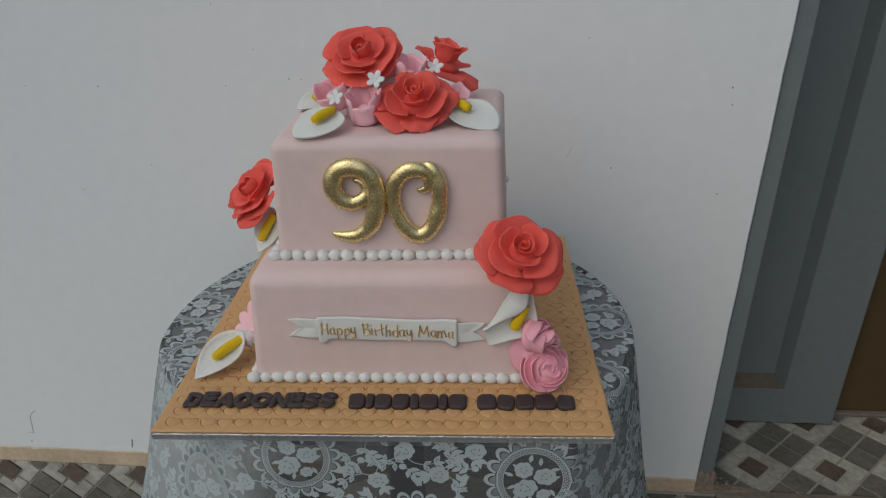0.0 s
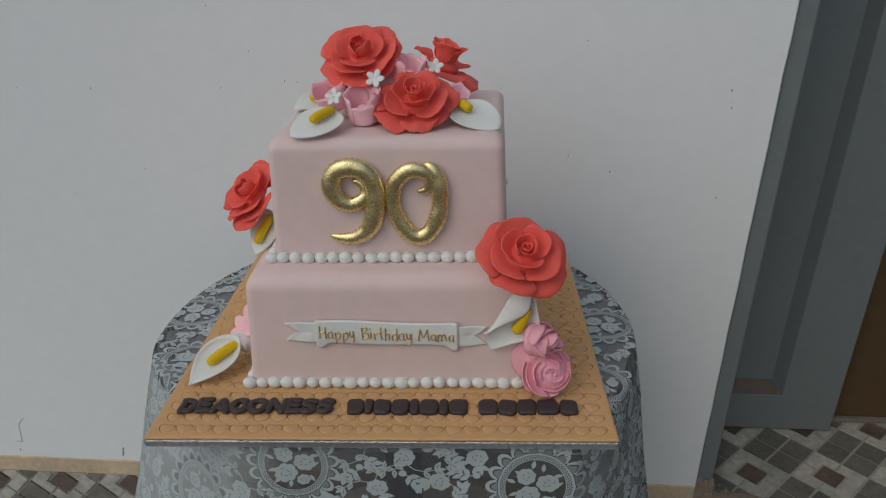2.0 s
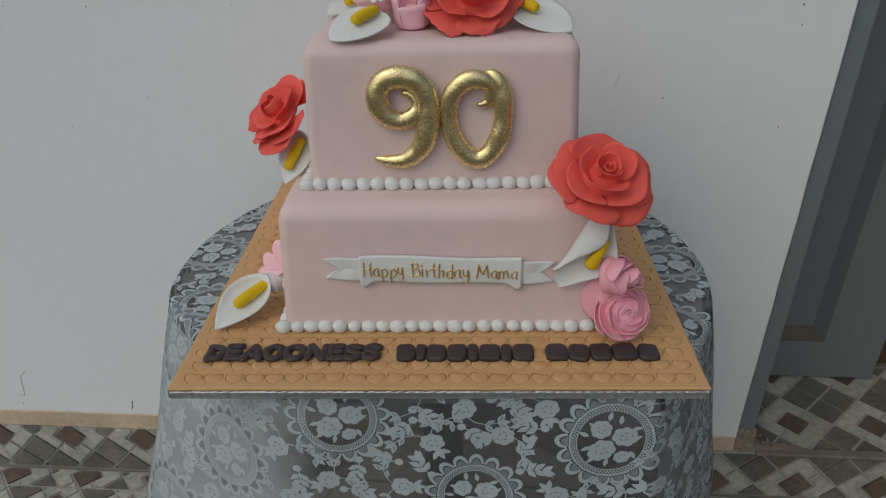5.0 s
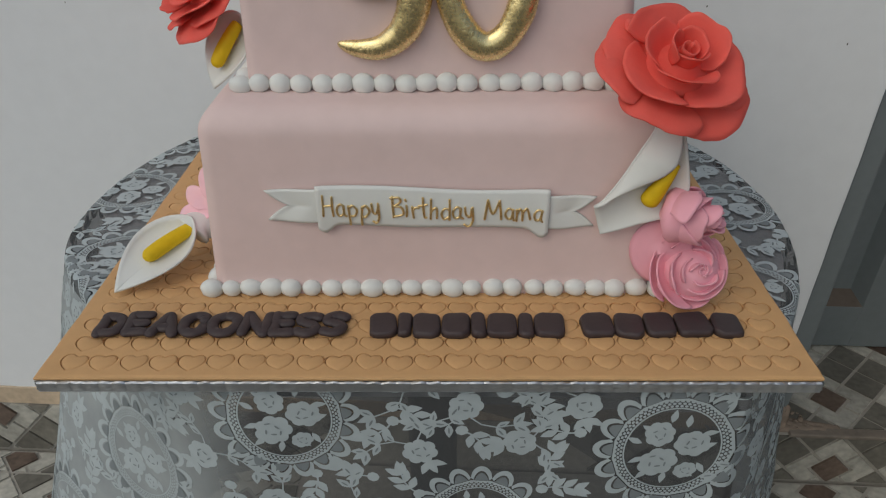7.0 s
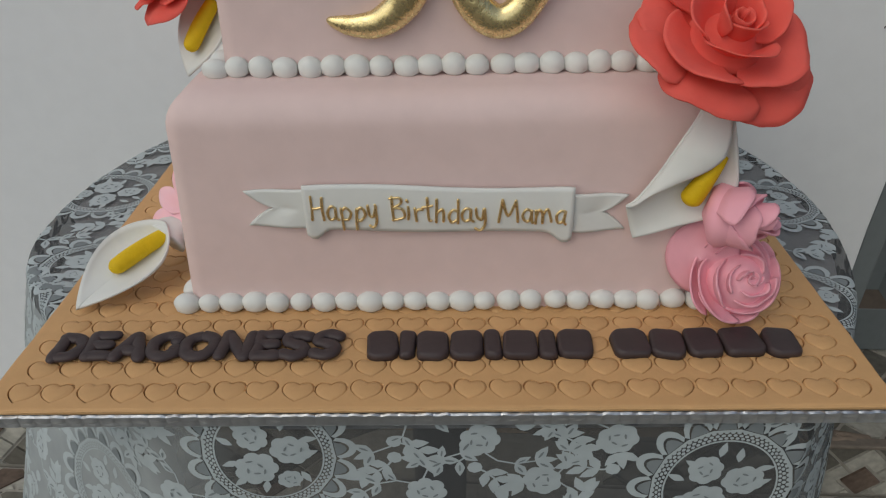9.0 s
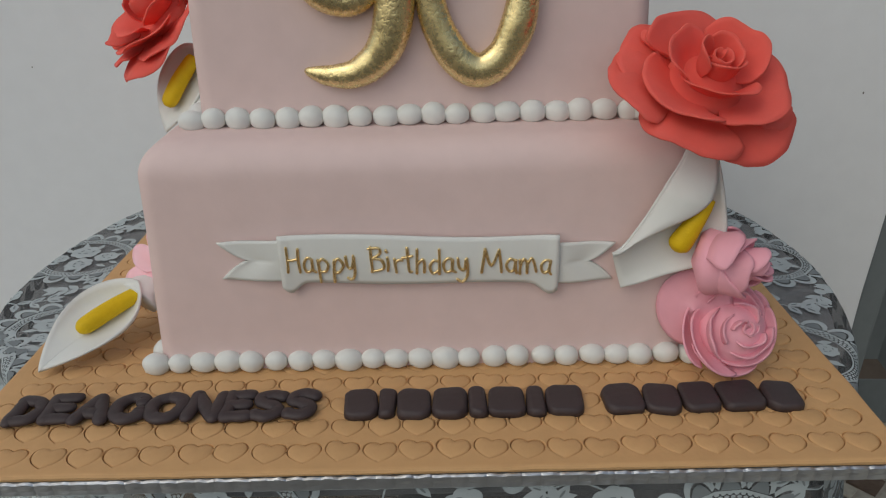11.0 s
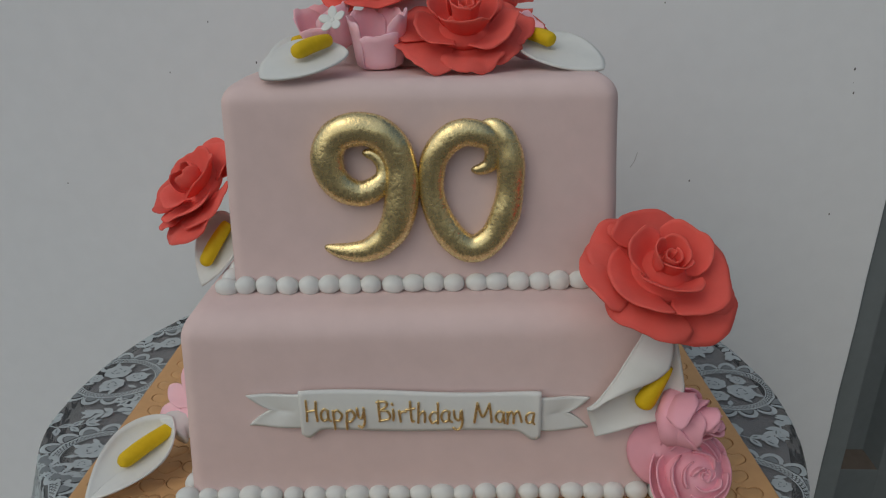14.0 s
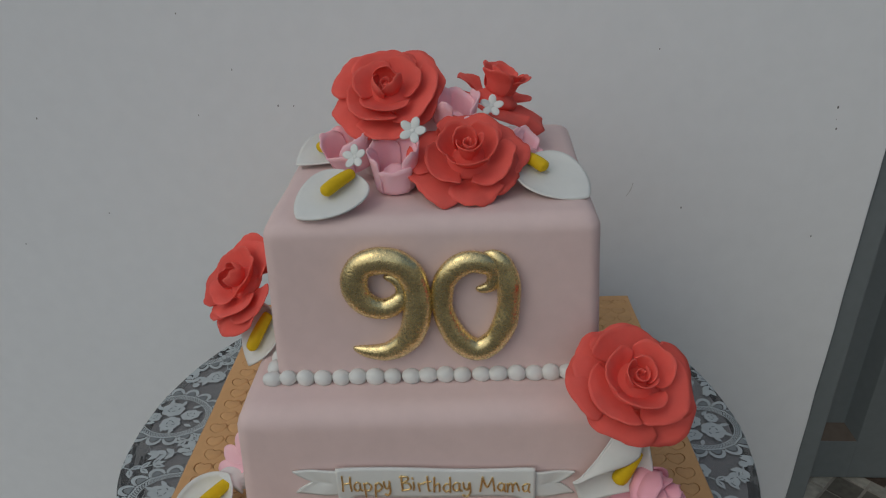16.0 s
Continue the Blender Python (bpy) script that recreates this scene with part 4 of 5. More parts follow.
# Rolled or piped letters: strokes in a box one unit high, width first
STROKES = {
    "D": (0.74, [[(0.12, 0.0), (0.10, 0.98)], [(0.10, 0.95), (0.50, 0.90), (0.68, 0.52), (0.52, 0.10), (0.12, 0.04)]]),
    "E": (0.64, [[(0.12, 0.02), (0.10, 0.98)], [(0.12, 0.95), (0.58, 0.96)], [(0.12, 0.52), (0.52, 0.53)], [(0.12, 0.05), (0.60, 0.04)]]),
    "A": (0.78, [[(0.06, 0.02), (0.22, 0.55), (0.38, 0.97)], [(0.38, 0.97), (0.55, 0.55), (0.72, 0.02)], [(0.20, 0.33), (0.58, 0.33)]]),
    "C": (0.74, [[(0.66, 0.70), (0.62, 0.88), (0.40, 0.97), (0.16, 0.82), (0.06, 0.50), (0.16, 0.16), (0.42, 0.02), (0.66, 0.16), (0.68, 0.34)]]),
    "O": (0.84, [[(0.42, 0.98), (0.14, 0.82), (0.06, 0.48), (0.18, 0.12), (0.44, 0.02), (0.70, 0.16), (0.78, 0.50), (0.70, 0.84), (0.42, 0.98)]]),
    "N": (0.80, [[(0.08, 0.02), (0.10, 0.98)], [(0.10, 0.96), (0.40, 0.50), (0.68, 0.04)], [(0.70, 0.02), (0.72, 0.98)]]),
    "S": (0.66, [[(0.60, 0.88), (0.36, 0.98), (0.12, 0.86), (0.12, 0.64), (0.34, 0.52), (0.54, 0.38), (0.54, 0.14), (0.32, 0.02), (0.06, 0.12)]]),
    "H": (0.62, [[(0.10, 0.0), (0.06, 1.0)], [(0.54, 0.0), (0.56, 0.96)], [(0.08, 0.50), (0.54, 0.54)]]),
    "B": (0.60, [[(0.10, 0.0), (0.08, 1.0)], [(0.02, 0.98), (0.42, 0.96), (0.48, 0.74), (0.12, 0.55)], [(0.12, 0.55), (0.50, 0.46), (0.54, 0.14), (0.06, 0.0)]]),
    "M": (0.86, [[(0.06, 0.0), (0.12, 0.98)], [(0.12, 0.98), (0.42, 0.30), (0.70, 0.98)], [(0.70, 0.98), (0.82, 0.02)]]),
    "a": (0.50, [[(0.42, 0.54), (0.20, 0.60), (0.06, 0.34), (0.16, 0.06), (0.38, 0.14), (0.42, 0.54)], [(0.42, 0.56), (0.42, 0.12), (0.50, 0.02)]]),
    "p": (0.48, [[(0.08, 0.56), (0.10, -0.38)], [(0.08, 0.46), (0.28, 0.60), (0.44, 0.36), (0.30, 0.06), (0.10, 0.10)]]),
    "y": (0.48, [[(0.06, 0.58), (0.10, 0.20), (0.28, 0.10), (0.40, 0.56)], [(0.42, 0.58), (0.40, -0.10), (0.24, -0.38), (0.04, -0.30)]]),
    "i": (0.20, [[(0.10, 0.56), (0.10, 0.02)], [(0.10, 0.80), (0.11, 0.86)]]),
    "r": (0.36, [[(0.08, 0.58), (0.10, 0.02)], [(0.10, 0.36), (0.20, 0.56), (0.36, 0.52)]]),
    "t": (0.36, [[(0.20, 0.98), (0.18, 0.10), (0.32, 0.02)], [(0.0, 0.62), (0.38, 0.64)]]),
    "h": (0.46, [[(0.08, 1.0), (0.08, 0.02)], [(0.08, 0.36), (0.26, 0.58), (0.38, 0.44), (0.40, 0.02)]]),
    "d": (0.50, [[(0.40, 0.50), (0.18, 0.58), (0.06, 0.30), (0.18, 0.04), (0.40, 0.14)], [(0.42, 1.0), (0.42, 0.02)]]),
    "m": (0.74, [[(0.06, 0.58), (0.08, 0.02)], [(0.08, 0.36), (0.24, 0.58), (0.36, 0.40), (0.36, 0.02)], [(0.36, 0.36), (0.52, 0.58), (0.64, 0.40), (0.68, 0.02)]]),
}


def stroke_letter(ch, size, squeeze, r, flat, seed, wobble, sides=10):
    """One letter lying in the xy plane, its strokes round tubes with blunt ends."""
    bm, q = bmesh.new(), random.Random(seed)
    for pts in STROKES[ch][1]:
        rows = [(x * size * squeeze + q.uniform(-wobble, wobble), y * size + q.uniform(-wobble, wobble), 0.0, r) for x, y in pts]
        line = spline(rows, 6) if len(rows) > 2 else spline([rows[0], [(a + b) / 2 + (q.uniform(-wobble, wobble) if i < 2 else 0) for i, (a, b) in enumerate(zip(*rows))], rows[1]], 6)
        if pts[0] != pts[-1]:
            a, b = line[0], line[-1]
            da, db = (line[0] - line[1])[:3], (line[-1] - line[-2])[:3]
            da, db = da / (np.linalg.norm(da) or 1), db / (np.linalg.norm(db) or 1)
            cap = lambda p, d: [np.array([*(p[:3] + d * r * o), r * w]) for o, w in ((0.45, 0.88), (0.75, 0.62), (0.92, 0.25))]
            line = np.array([*cap(a, da)[::-1], *line, *cap(b, db)])
        for k, row in enumerate(line):
            row[3] *= 1 + 0.16 * noise.noise((k * 0.23, seed * 1.7, pts[0][0] * 5))
        one = tube(line, sides, flat, (0, 0, 1))
        me = bpy.data.meshes.new("stroke")
        one.to_mesh(me)
        one.free()
        bm.from_mesh(me)
        bpy.data.meshes.remove(me)
    return bm


def set_text(text, x0, x1, gap, space):
    """The letters of a line with their left edges and the squeeze that fits them from x0 to x1."""
    wide = [STROKES[c][0] if c != " " else space for c in text]
    k = (x1 - x0) / (sum(wide) + gap * (len(text) - 1))
    x, out = x0, []
    for c, w in zip(text, wide):
        if c != " ":
            out.append((c, x))
        x += (w + gap) * k
    return out, k


TALL = 0.0185
letters, fit = set_text("Happy Birthday Mama", -0.0895, 0.0965, 0.07, 0.34)
for k, (ch, x) in enumerate(letters):
    u = (x + 0.0935) / 0.195
    bm = stroke_letter(ch, TALL, fit / TALL, 0.00105, 0.9, 100 + k, 0.0006, 8)
    part("letter", bm, GLITTER, banner, m=Matrix.Translation((x, BY - 0.0050, 0.0858 - 0.0062 * u + rng.uniform(-0.0012, 0.0012))) @ Matrix.Rotation(math.pi / 2, 4, "X") @ Matrix.Rotation(rng.uniform(-0.08, 0.08), 4, "Z"))

# ---- chocolate lettering on the board ----
LET_Z = BT + 0.0004
letters, fit = set_text("DEACONESS", -0.2790, -0.0700, 0.10, 0.4)
for k, (ch, x) in enumerate(letters):
    ob = new("chocolate_letter", mesh_of("chocolate_letter", stroke_letter(ch, 0.0245, fit / 0.0245, 0.0051, 0.60, 200 + k, 0.0005, 12), CHOC))
    ob.matrix_basis = CAKE @ Matrix.Translation((x, -0.2600 + rng.uniform(-0.001, 0.001), LET_Z + 0.0031)) @ Matrix.Rotation(rng.uniform(-0.05, 0.05), 4, "Z")
    tagged(ob, "plump dark chocolate fondant letter %s on the tan board" % ch, "cake letter", "dark letters along the board")
for x0, x1, shares in ((-0.0500, 0.1150, (1.1, 0.55, 1.1, 1.15, 0.6, 1.2, 0.6, 1.2)), (0.1280, 0.2630, (1.1, 1.0, 1.05, 1.2, 1.0))):
    at = x0
    for k, share in enumerate(shares):
        w, n = (x1 - x0) * share / sum(shares), len(shares)
        bm = box(-w * 0.48, w * 0.48, -0.0148, 0.0148, 0, 0.0062)
        bmesh.ops.bevel(bm, geom=[e for e in bm.edges if abs(e.verts[0].co.z - e.verts[1].co.z) > 0.003], offset=min(w * 0.40, 0.0075), segments=5, profile=0.5, affect="EDGES")
        bmesh.ops.bevel(bm, geom=[e for e in bm.edges if min(e.verts[0].co.z, e.verts[1].co.z) > 0.005], offset=0.0030, segments=3, profile=0.5, affect="EDGES")
        for v in bm.verts:
            v.co += Vector((noise.noise(v.co * 90 + Vector((k, n, 0))), noise.noise(v.co * 90 + Vector((n, k, 5))), 0.5 * noise.noise(v.co * 120 + Vector((k, 2, n))) if v.co.z > 0.004 else 0)) * 0.0016
        ob = new("chocolate_bar", mesh_of("chocolate_bar", bm, CHOC))
        ob.matrix_basis = CAKE @ Matrix.Translation((at + w * 0.5, -0.2485 + rng.uniform(-0.0012, 0.0012), LET_Z - 0.0004)) @ Matrix.Rotation(rng.uniform(-0.08, 0.08), 4, "Z")
        tagged(ob, "plump dark chocolate fondant bar on the tan board", "cake bar", "dark bars along the board")
        at += w


# ---- sugar flowers ----
def petal(prof, az, half, ruffle, seed, thick=0.0011, nu=21, nv=9, point=0.25, rag=0.05, base=0.45, square=2.8, spiral=0.0012, frill=0.0):
    """A petal that wraps round the flower's axis. prof: rows of distance out and height, from root to rim."""
    p = spline(prof, 4)
    lens = np.linspace(0, 1, len(p))
    r0 = random.Random(seed)
    ph1, ph2, ph3, f1, f2 = r0.uniform(0, 6), r0.uniform(0, 6), r0.uniform(0, 6), r0.uniform(2.4, 4.2), r0.uniform(6, 10)

    def at(u, v):
        s = 2 * u - 1
        notch = rag * v ** 4 * (0.45 * math.sin(9 * s + ph3) + 0.15 * math.sin(23 * s + ph1) + 0.8 * math.sin(4 * s + ph2)) + frill * v ** 6 * (abs(math.sin(8.5 * s + ph1)) - 0.5)
        t = v * (1 - point * abs(s) ** square * v - abs(rag) + notch * 0.9)
        rad, hgt = np.interp(t, lens, p[:, 0]), np.interp(t, lens, p[:, 1])
        wide = half * (base + (1 - base) * math.sin(min(1, v * 1.25) * math.pi / 2))
        a = az + s * wide
        edge = v ** 2.6
        w = ruffle * edge * (math.sin(f1 * s + ph1) + 0.45 * math.sin(f2 * s + ph2))
        o = 1 + 0.35 * ruffle / max(rad, 0.01) * edge * math.sin(6 * s + ph2)
        return ((rad * o + spiral * s) * math.cos(a), (rad * o + spiral * s) * math.sin(a), hgt + w + 0.0022 * s * v)
    return thicken(grid(at, nu, nv), thick)


def bud(r, h, turns, seed):
    """The rolled heart of a rose."""
    def at(u, v):
        a = u * turns * 2 * math.pi
        q = r * (0.34 + 0.66 * u) * (0.75 + 0.25 * v + 0.12 * v * v)
        return (q * math.cos(a), q * math.sin(a), h * v * (1 - 0.10 * u) - 0.002 + 0.0004 * math.sin(5 * a) * v)
    return thicken(grid(at, 40, 7), 0.0009)


def core(rows, k):
    """The solid middle that carries the petals."""
    return grid(lambda u, v: (k * np.interp(v, RV, [r for r, _ in rows]) * math.cos(2 * math.pi * u), k * np.interp(v, RV, [r for r, _ in rows]) * math.sin(2 * math.pi * u), k * np.interp(v, RV, [h for _, h in rows])), 20, 13, True)


RV = [0, 0.2, 0.4, 0.6, 0.8, 1.0]


OPEN = ([(0.004, 0.003), (0.0120, 0.012), (0.0150, 0.024), (0.0175, 0.0345)],
        [(0.005, 0.000), (0.0200, 0.005), (0.0300, 0.017), (0.0385, 0.0280)],
        [(0.006, -0.002), (0.0290, 0.000), (0.0450, 0.008), (0.0580, 0.0120)],
        [(0.006, -0.006), (0.0330, -0.006), (0.0540, -0.003), (0.0720, -0.004)])
SOFT = ([(0.004, 0.003), (0.0140, 0.012), (0.0175, 0.024), (0.0135, 0.0370)],
        [(0.005, 0.000), (0.0210, 0.006), (0.0320, 0.016), (0.0420, 0.0250)],
        [(0.006, -0.002), (0.0310, 0.001), (0.0480, 0.010), (0.0600, 0.0160)],
        [(0.006, -0.006), (0.0350, -0.005), (0.0560, 0.000), (0.0710, 0.0020)])


def red_rose(name, pos, axis, d, seed, label, rounds, shape=OPEN, tall=0.85, droop=0.0, halves=(1.25, 1.05, 0.95, 0.66), frill=0.0, hang=()):
    """A full gumpaste rose of the width d. rounds: for each ring of petals from within, the ways they face, in degrees, and how far they reach."""
    k = d / 0.130
    ob = thing(name, CAKE @ aim(pos, axis, 0), label, "sugar rose", "red sugar roses")
    q = random.Random(seed)
    part("heart", bud(0.0095 * k, (0.030 if shape is SOFT else 0.033) * k * tall, 1.12, seed), RED, ob)
    part("core", core([(0.0005, 0.020 * tall), (0.010, 0.016 * tall), (0.019, 0.007), (0.030, -0.001), (0.026, -0.009), (0.0005, -0.014)], k), RED, ob)
    ruffles, points = (0.0010, 0.0020, 0.0030, 0.0034), (0.30, 0.28, 0.24, 0.24)
    for li, ways in enumerate(rounds):
        for i, way in enumerate(ways):
            way, reach = way if isinstance(way, tuple) else (way, q.uniform(0.86, 1.08) if li > 1 else q.uniform(0.95, 1.05))
            sc = k * reach
            low = droop * (0, 0, 0.4, 1.0)[li] + (0.009 * k if li == 3 and way in hang else 0)
            pr = [(a * sc, b * k * tall + q.uniform(-0.0022, 0.0022) * (j / 3) - low * (j / 3) ** 2) for j, (a, b) in enumerate(shape[li])]
            part("petal", petal(pr, radians(way + q.uniform(-4, 4)), halves[li] * q.uniform(0.94, 1.06), ruffles[li] * k, seed * 50 + li * 10 + i, 0.0010, 33, 10, points[li], 0.022 + 0.006 * li, 0.5, 3.4, 0.0020, frill), RED, ob)
    return ob


ROUND = ((2, 1.30, [(0.005, 0), (0.0080, 0.010), (0.0085, 0.018), (0.0080, 0.0235)]),
         (3, 0.98, [(0.008, -0.002), (0.0150, 0.008), (0.0175, 0.016), (0.0185, 0.0225)]),
         (3, 1.05, [(0.010, -0.005), (0.0235, 0.004), (0.0275, 0.012), (0.0285, 0.0175)]),
         (3, 1.10, [(0.012, -0.010), (0.0290, -0.003), (0.0360, 0.004), (0.0385, 0.0085)]),
         (4, 0.95, [(0.012, -0.014), (0.0300, -0.010), (0.0385, -0.005), (0.0410, -0.0020)]))
LONG = ((2, 1.50, [(0.006, 0.004), (0.0085, 0.020), (0.0090, 0.036), (0.0100, 0.0450)]),
        (2, 1.50, [(0.010, 0.000), (0.0150, 0.016), (0.0155, 0.032), (0.0165, 0.0420)]),
        (3, 1.20, [(0.012, -0.004), (0.0200, 0.010), (0.0215, 0.024), (0.0225, 0.0340)]),
        (3, 1.15, [(0.012, -0.008), (0.0240, 0.002), (0.0265, 0.012), (0.0275, 0.0230)]))


def pink_rose(name, pos, axis, d, spin, seed, label, rings=ROUND):
    """A fondant rose wrapped from broad petals."""
    k = d / 0.076
    ob = thing(name, CAKE @ aim(pos, axis, spin), label, "sugar rose", "pink sugar roses")
    q = random.Random(seed)
    top = rings[0][2][-1][1]
    part("heart", bud(0.0062 * k, (top + 0.002) * k, 1.12, seed), ROSE, ob)
    part("core", core([(0.0005, 0.82 * top), (0.010, 0.74 * top), (0.018, 0.54 * top), (0.026, 0.20 * top), (0.030, -0.008), (0.0005, -0.018)], k), ROSE, ob)
    for li, (n, half, prof) in enumerate(rings):
        off = q.uniform(0, 6.28)
        for i in range(n):
            sc = k * q.uniform(0.88, 1.08)
            lift = q.uniform(-0.0035, 0.0030) * k
            part("petal", petal([(a * sc, b * k + lift * j / 3) for j, (a, b) in enumerate(prof)], off + 2 * math.pi * i / n + q.uniform(-0.25, 0.25), half * q.uniform(0.88, 1.12), 0.0013 * k, seed * 70 + li * 10 + i, 0.0014, 27, 9, 0.36, 0.03, 0.62, 2.2, 0.0046 * k), ROSE, ob, m=Matrix.Translation((-0.0016 * k * li, 0.0004 * k * li, 0)))
    return ob


def cup_flower(pos, axis, d, h, spin, seed):
    """An open cup of five square-topped petals."""
    ob = thing("pink_cup_flower", CAKE @ aim(pos, axis, spin), "pale pink gumpaste cup flower with ragged petal tops", "sugar flower", "pink cup flowers")
    q = random.Random(seed)
    r = d / 2
    for i in range(5):
        front = 0.72 if i == 4 else 1.0
        pr = [(r * 0.2, 0.0), (r * 0.76, h * 0.02), (r * 0.88, h * 0.45 * front), (r * (1.06 if i == 4 else q.uniform(0.95, 1.08)), h * front * q.uniform(0.92, 1.08))]
        part("petal", petal(pr, 2 * math.pi * i / 5 + q.uniform(-0.1, 0.1), 0.82, 0.0012, seed * 30 + i, 0.0014, 27, 9, 0.10, 0.035, 0.86, 4.0, 0.0014), BLUSH, ob)
    bm = bmesh.new()
    bmesh.ops.create_icosphere(bm, subdivisions=2, radius=r * 0.55, matrix=Matrix.Translation((0, 0, h * 0.25)))
    part("heart", bm, BLUSH, ob)
    return ob


def calla(tip, base, normal, width, seed, cup=0.20, roll=0.5, spad=(0.22, 0.62), aside=0.0, bend=0.0, thick=0.0070, stem=None, sharp=0.75, taper=0.0):
    """A white spathe, round at its rolled end and pointed at its tip, with a yellow spadix."""
    m = CAKE @ frame_of(tip, base, normal)
    L = (Vector(tip) - Vector(base)).length
    ob = thing("calla_lily", m, "white gumpaste calla lily with a yellow spadix", "sugar flower", "white calla lilies")
    W = width / 2

    def at(u, v):
        a = 2 * math.pi * u                       # round the rim, from the tip
        rx = W * math.sin(a) * abs(math.sin(a / 2)) ** sharp * (abs(math.cos(a / 2)) + 1e-6) ** taper / 0.80
        ry = L * (0.5 + 0.5 * math.cos(a))
        k = v ** 0.8
        cy = L * 0.32
        x, y = rx * k, cy + (ry - cy) * k
        x += bend * L * max(0, (y - cy) / L) ** 2
        end = 0.5 - 0.5 * math.cos(a)             # 1 at the rolled end
        z = cup * W * v ** 2.6 * (0.25 + 0.75 * end ** 1.2) + roll * 0.22 * W * v ** 8 * end - 0.05 * L * (1 - end) ** 3 * v ** 3
        z += 0.0010 * math.sin(3 * a + seed) * v ** 3
        return (x, y, z + 0.0015)
    part("spathe", thicken(grid(at, 56, 12, True), 0.0018), WHITE, ob)
    if stem:
        q = m.inverted() @ (CAKE @ Vector(stem))
        part("rolled_tube", tube(spline([(0, L * 0.05, 0.004, 0.0190), (0, -L * 0.05, 0.005, 0.0165), (q.x * 0.5, q.y * 0.5, 0.5 * q.z + 0.004, 0.0130), (q.x, q.y, q.z, 0.0090)], 4), 16, 0.8, (0, 0, 1)), WHITE, ob)
    pts = [(aside, L * (spad[0] + (spad[1] - spad[0]) * t), 0.0090 + 0.0015 * math.sin(3 * t), r * thick) for t, r in ((0, 0.62), (0.08, 0.86), (0.5, 1), (0.85, 0.97), (0.95, 0.75), (1.0, 0.34))]
    part("spadix", tube(spline(pts, 3), 12, 0.9, (0, 0, 1)), YELLOW, ob, "yellow rolled spadix")
    return ob


def folded_calla(pos):
    """A spathe that hangs against the cake, one side folded over the front."""
    m = CAKE @ Matrix.Translation(pos) @ Matrix.Rotation(math.pi / 2, 4, "X")
    ob = thing("calla_lily", m, "white gumpaste calla lily folded over its yellow spadix", "sugar flower", "white calla lilies")
    V = [0, 0.25, 0.5, 0.75, 1]
    left, right, flap = [0.008, 0.022, 0.025, 0.022, 0.0145], [0.008, 0.0180, 0.033, 0.018, 0.0145], [0.016, 0.029, 0.013, 0.004, 0.0]
    smooth = lambda v, k: float(np.interp(v, np.linspace(0, 1, 33), spline([(q, w) for q, w in zip(V, k)], 8)[:, 1]))

    def spine(v):
        p0, p1, p2 = (0.002, 0.092), (0.005, 0.015), (-0.047, 0.0)
        c = [(1 - v) ** 2 * p0[i] + 2 * v * (1 - v) * p1[i] + v * v * p2[i] for i in (0, 1)]
        d = Vector([2 * (1 - v) * (p1[i] - p0[i]) + 2 * v * (p2[i] - p1[i]) for i in (0, 1)]).normalized()
        return c, (-d.y, d.x)

    def body(u, v):
        c, n = spine(v)
        o = -smooth(v, left) + u * (smooth(v, left) + smooth(v, right))
        s = 2 * u - 1
        z = 0.010 * abs(s) ** 2.4 * (1 - 0.75 * v ** 2) * min(1.0, 0.1 + v / 0.28) + (0.004 * v ** 4 * (1 - u))
        return (c[0] + o * n[0], c[1] + o * n[1], z)

    def over(u, v):
        c, n = spine(v)
        o = -smooth(v, left) + u * max(0.0004, smooth(v, flap))
        z = 0.010 * (1 - 0.75 * v ** 2) + 0.004 * v ** 4 + 0.010 * math.sin(u * math.pi * 0.62) * (1 - v) ** 0.5
        z *= min(1.0, 0.1 + v / 0.28)
        return (c[0] + o * n[0], c[1] + o * n[1], z)
    bm = thicken(grid(body, 21, 25), 0.0018)
    part("spathe", bm, WHITE, ob)
    part("folded_edge", thicken(grid(over, 13, 25), 0.0018), WHITE, ob)
    pts = [(0.009 - 0.019 * t, 0.054 - 0.037 * t, 0.0105 - 0.002 * t, r) for t, r in ((0, 0.003), (0.15, 0.0045), (0.5, 0.0066), (0.85, 0.0080), (0.95, 0.0062), (1.0, 0.0026))]
    part("spadix", tube(spline(pts, 3), 12, 0.9, (0, 0, 1)), YELLOW, ob, "yellow rolled spadix")
    return ob


def blossom(pos, axis, d, spin):
    """A small five-petalled cutter flower."""
    ob = thing("white_blossom", CAKE @ aim(pos, axis, spin), "tiny white five-petalled gumpaste blossom", "sugar flower", "white blossoms")
    r = d / 2
    for i in range(5):
        a = 2 * math.pi * i / 5
        bm = bmesh.new()
        bmesh.ops.create_uvsphere(bm, u_segments=12, v_segments=7, radius=1, matrix=Matrix.Rotation(a, 4, "Z") @ Matrix.Translation((r * 0.56, 0, r * 0.08)) @ Matrix.Rotation(-0.22, 4, "Y") @ Matrix.Diagonal((r * 0.50, r * 0.35, r * 0.09, 1)))
        part("petal", bm, WHITE, ob)
    bm = bmesh.new()
    bmesh.ops.create_uvsphere(bm, u_segments=10, v_segments=6, radius=r * 0.20, matrix=Matrix.Diagonal((1, 1, 0.5, 1)))
    part("centre", bm, WHITE, ob)
    return ob


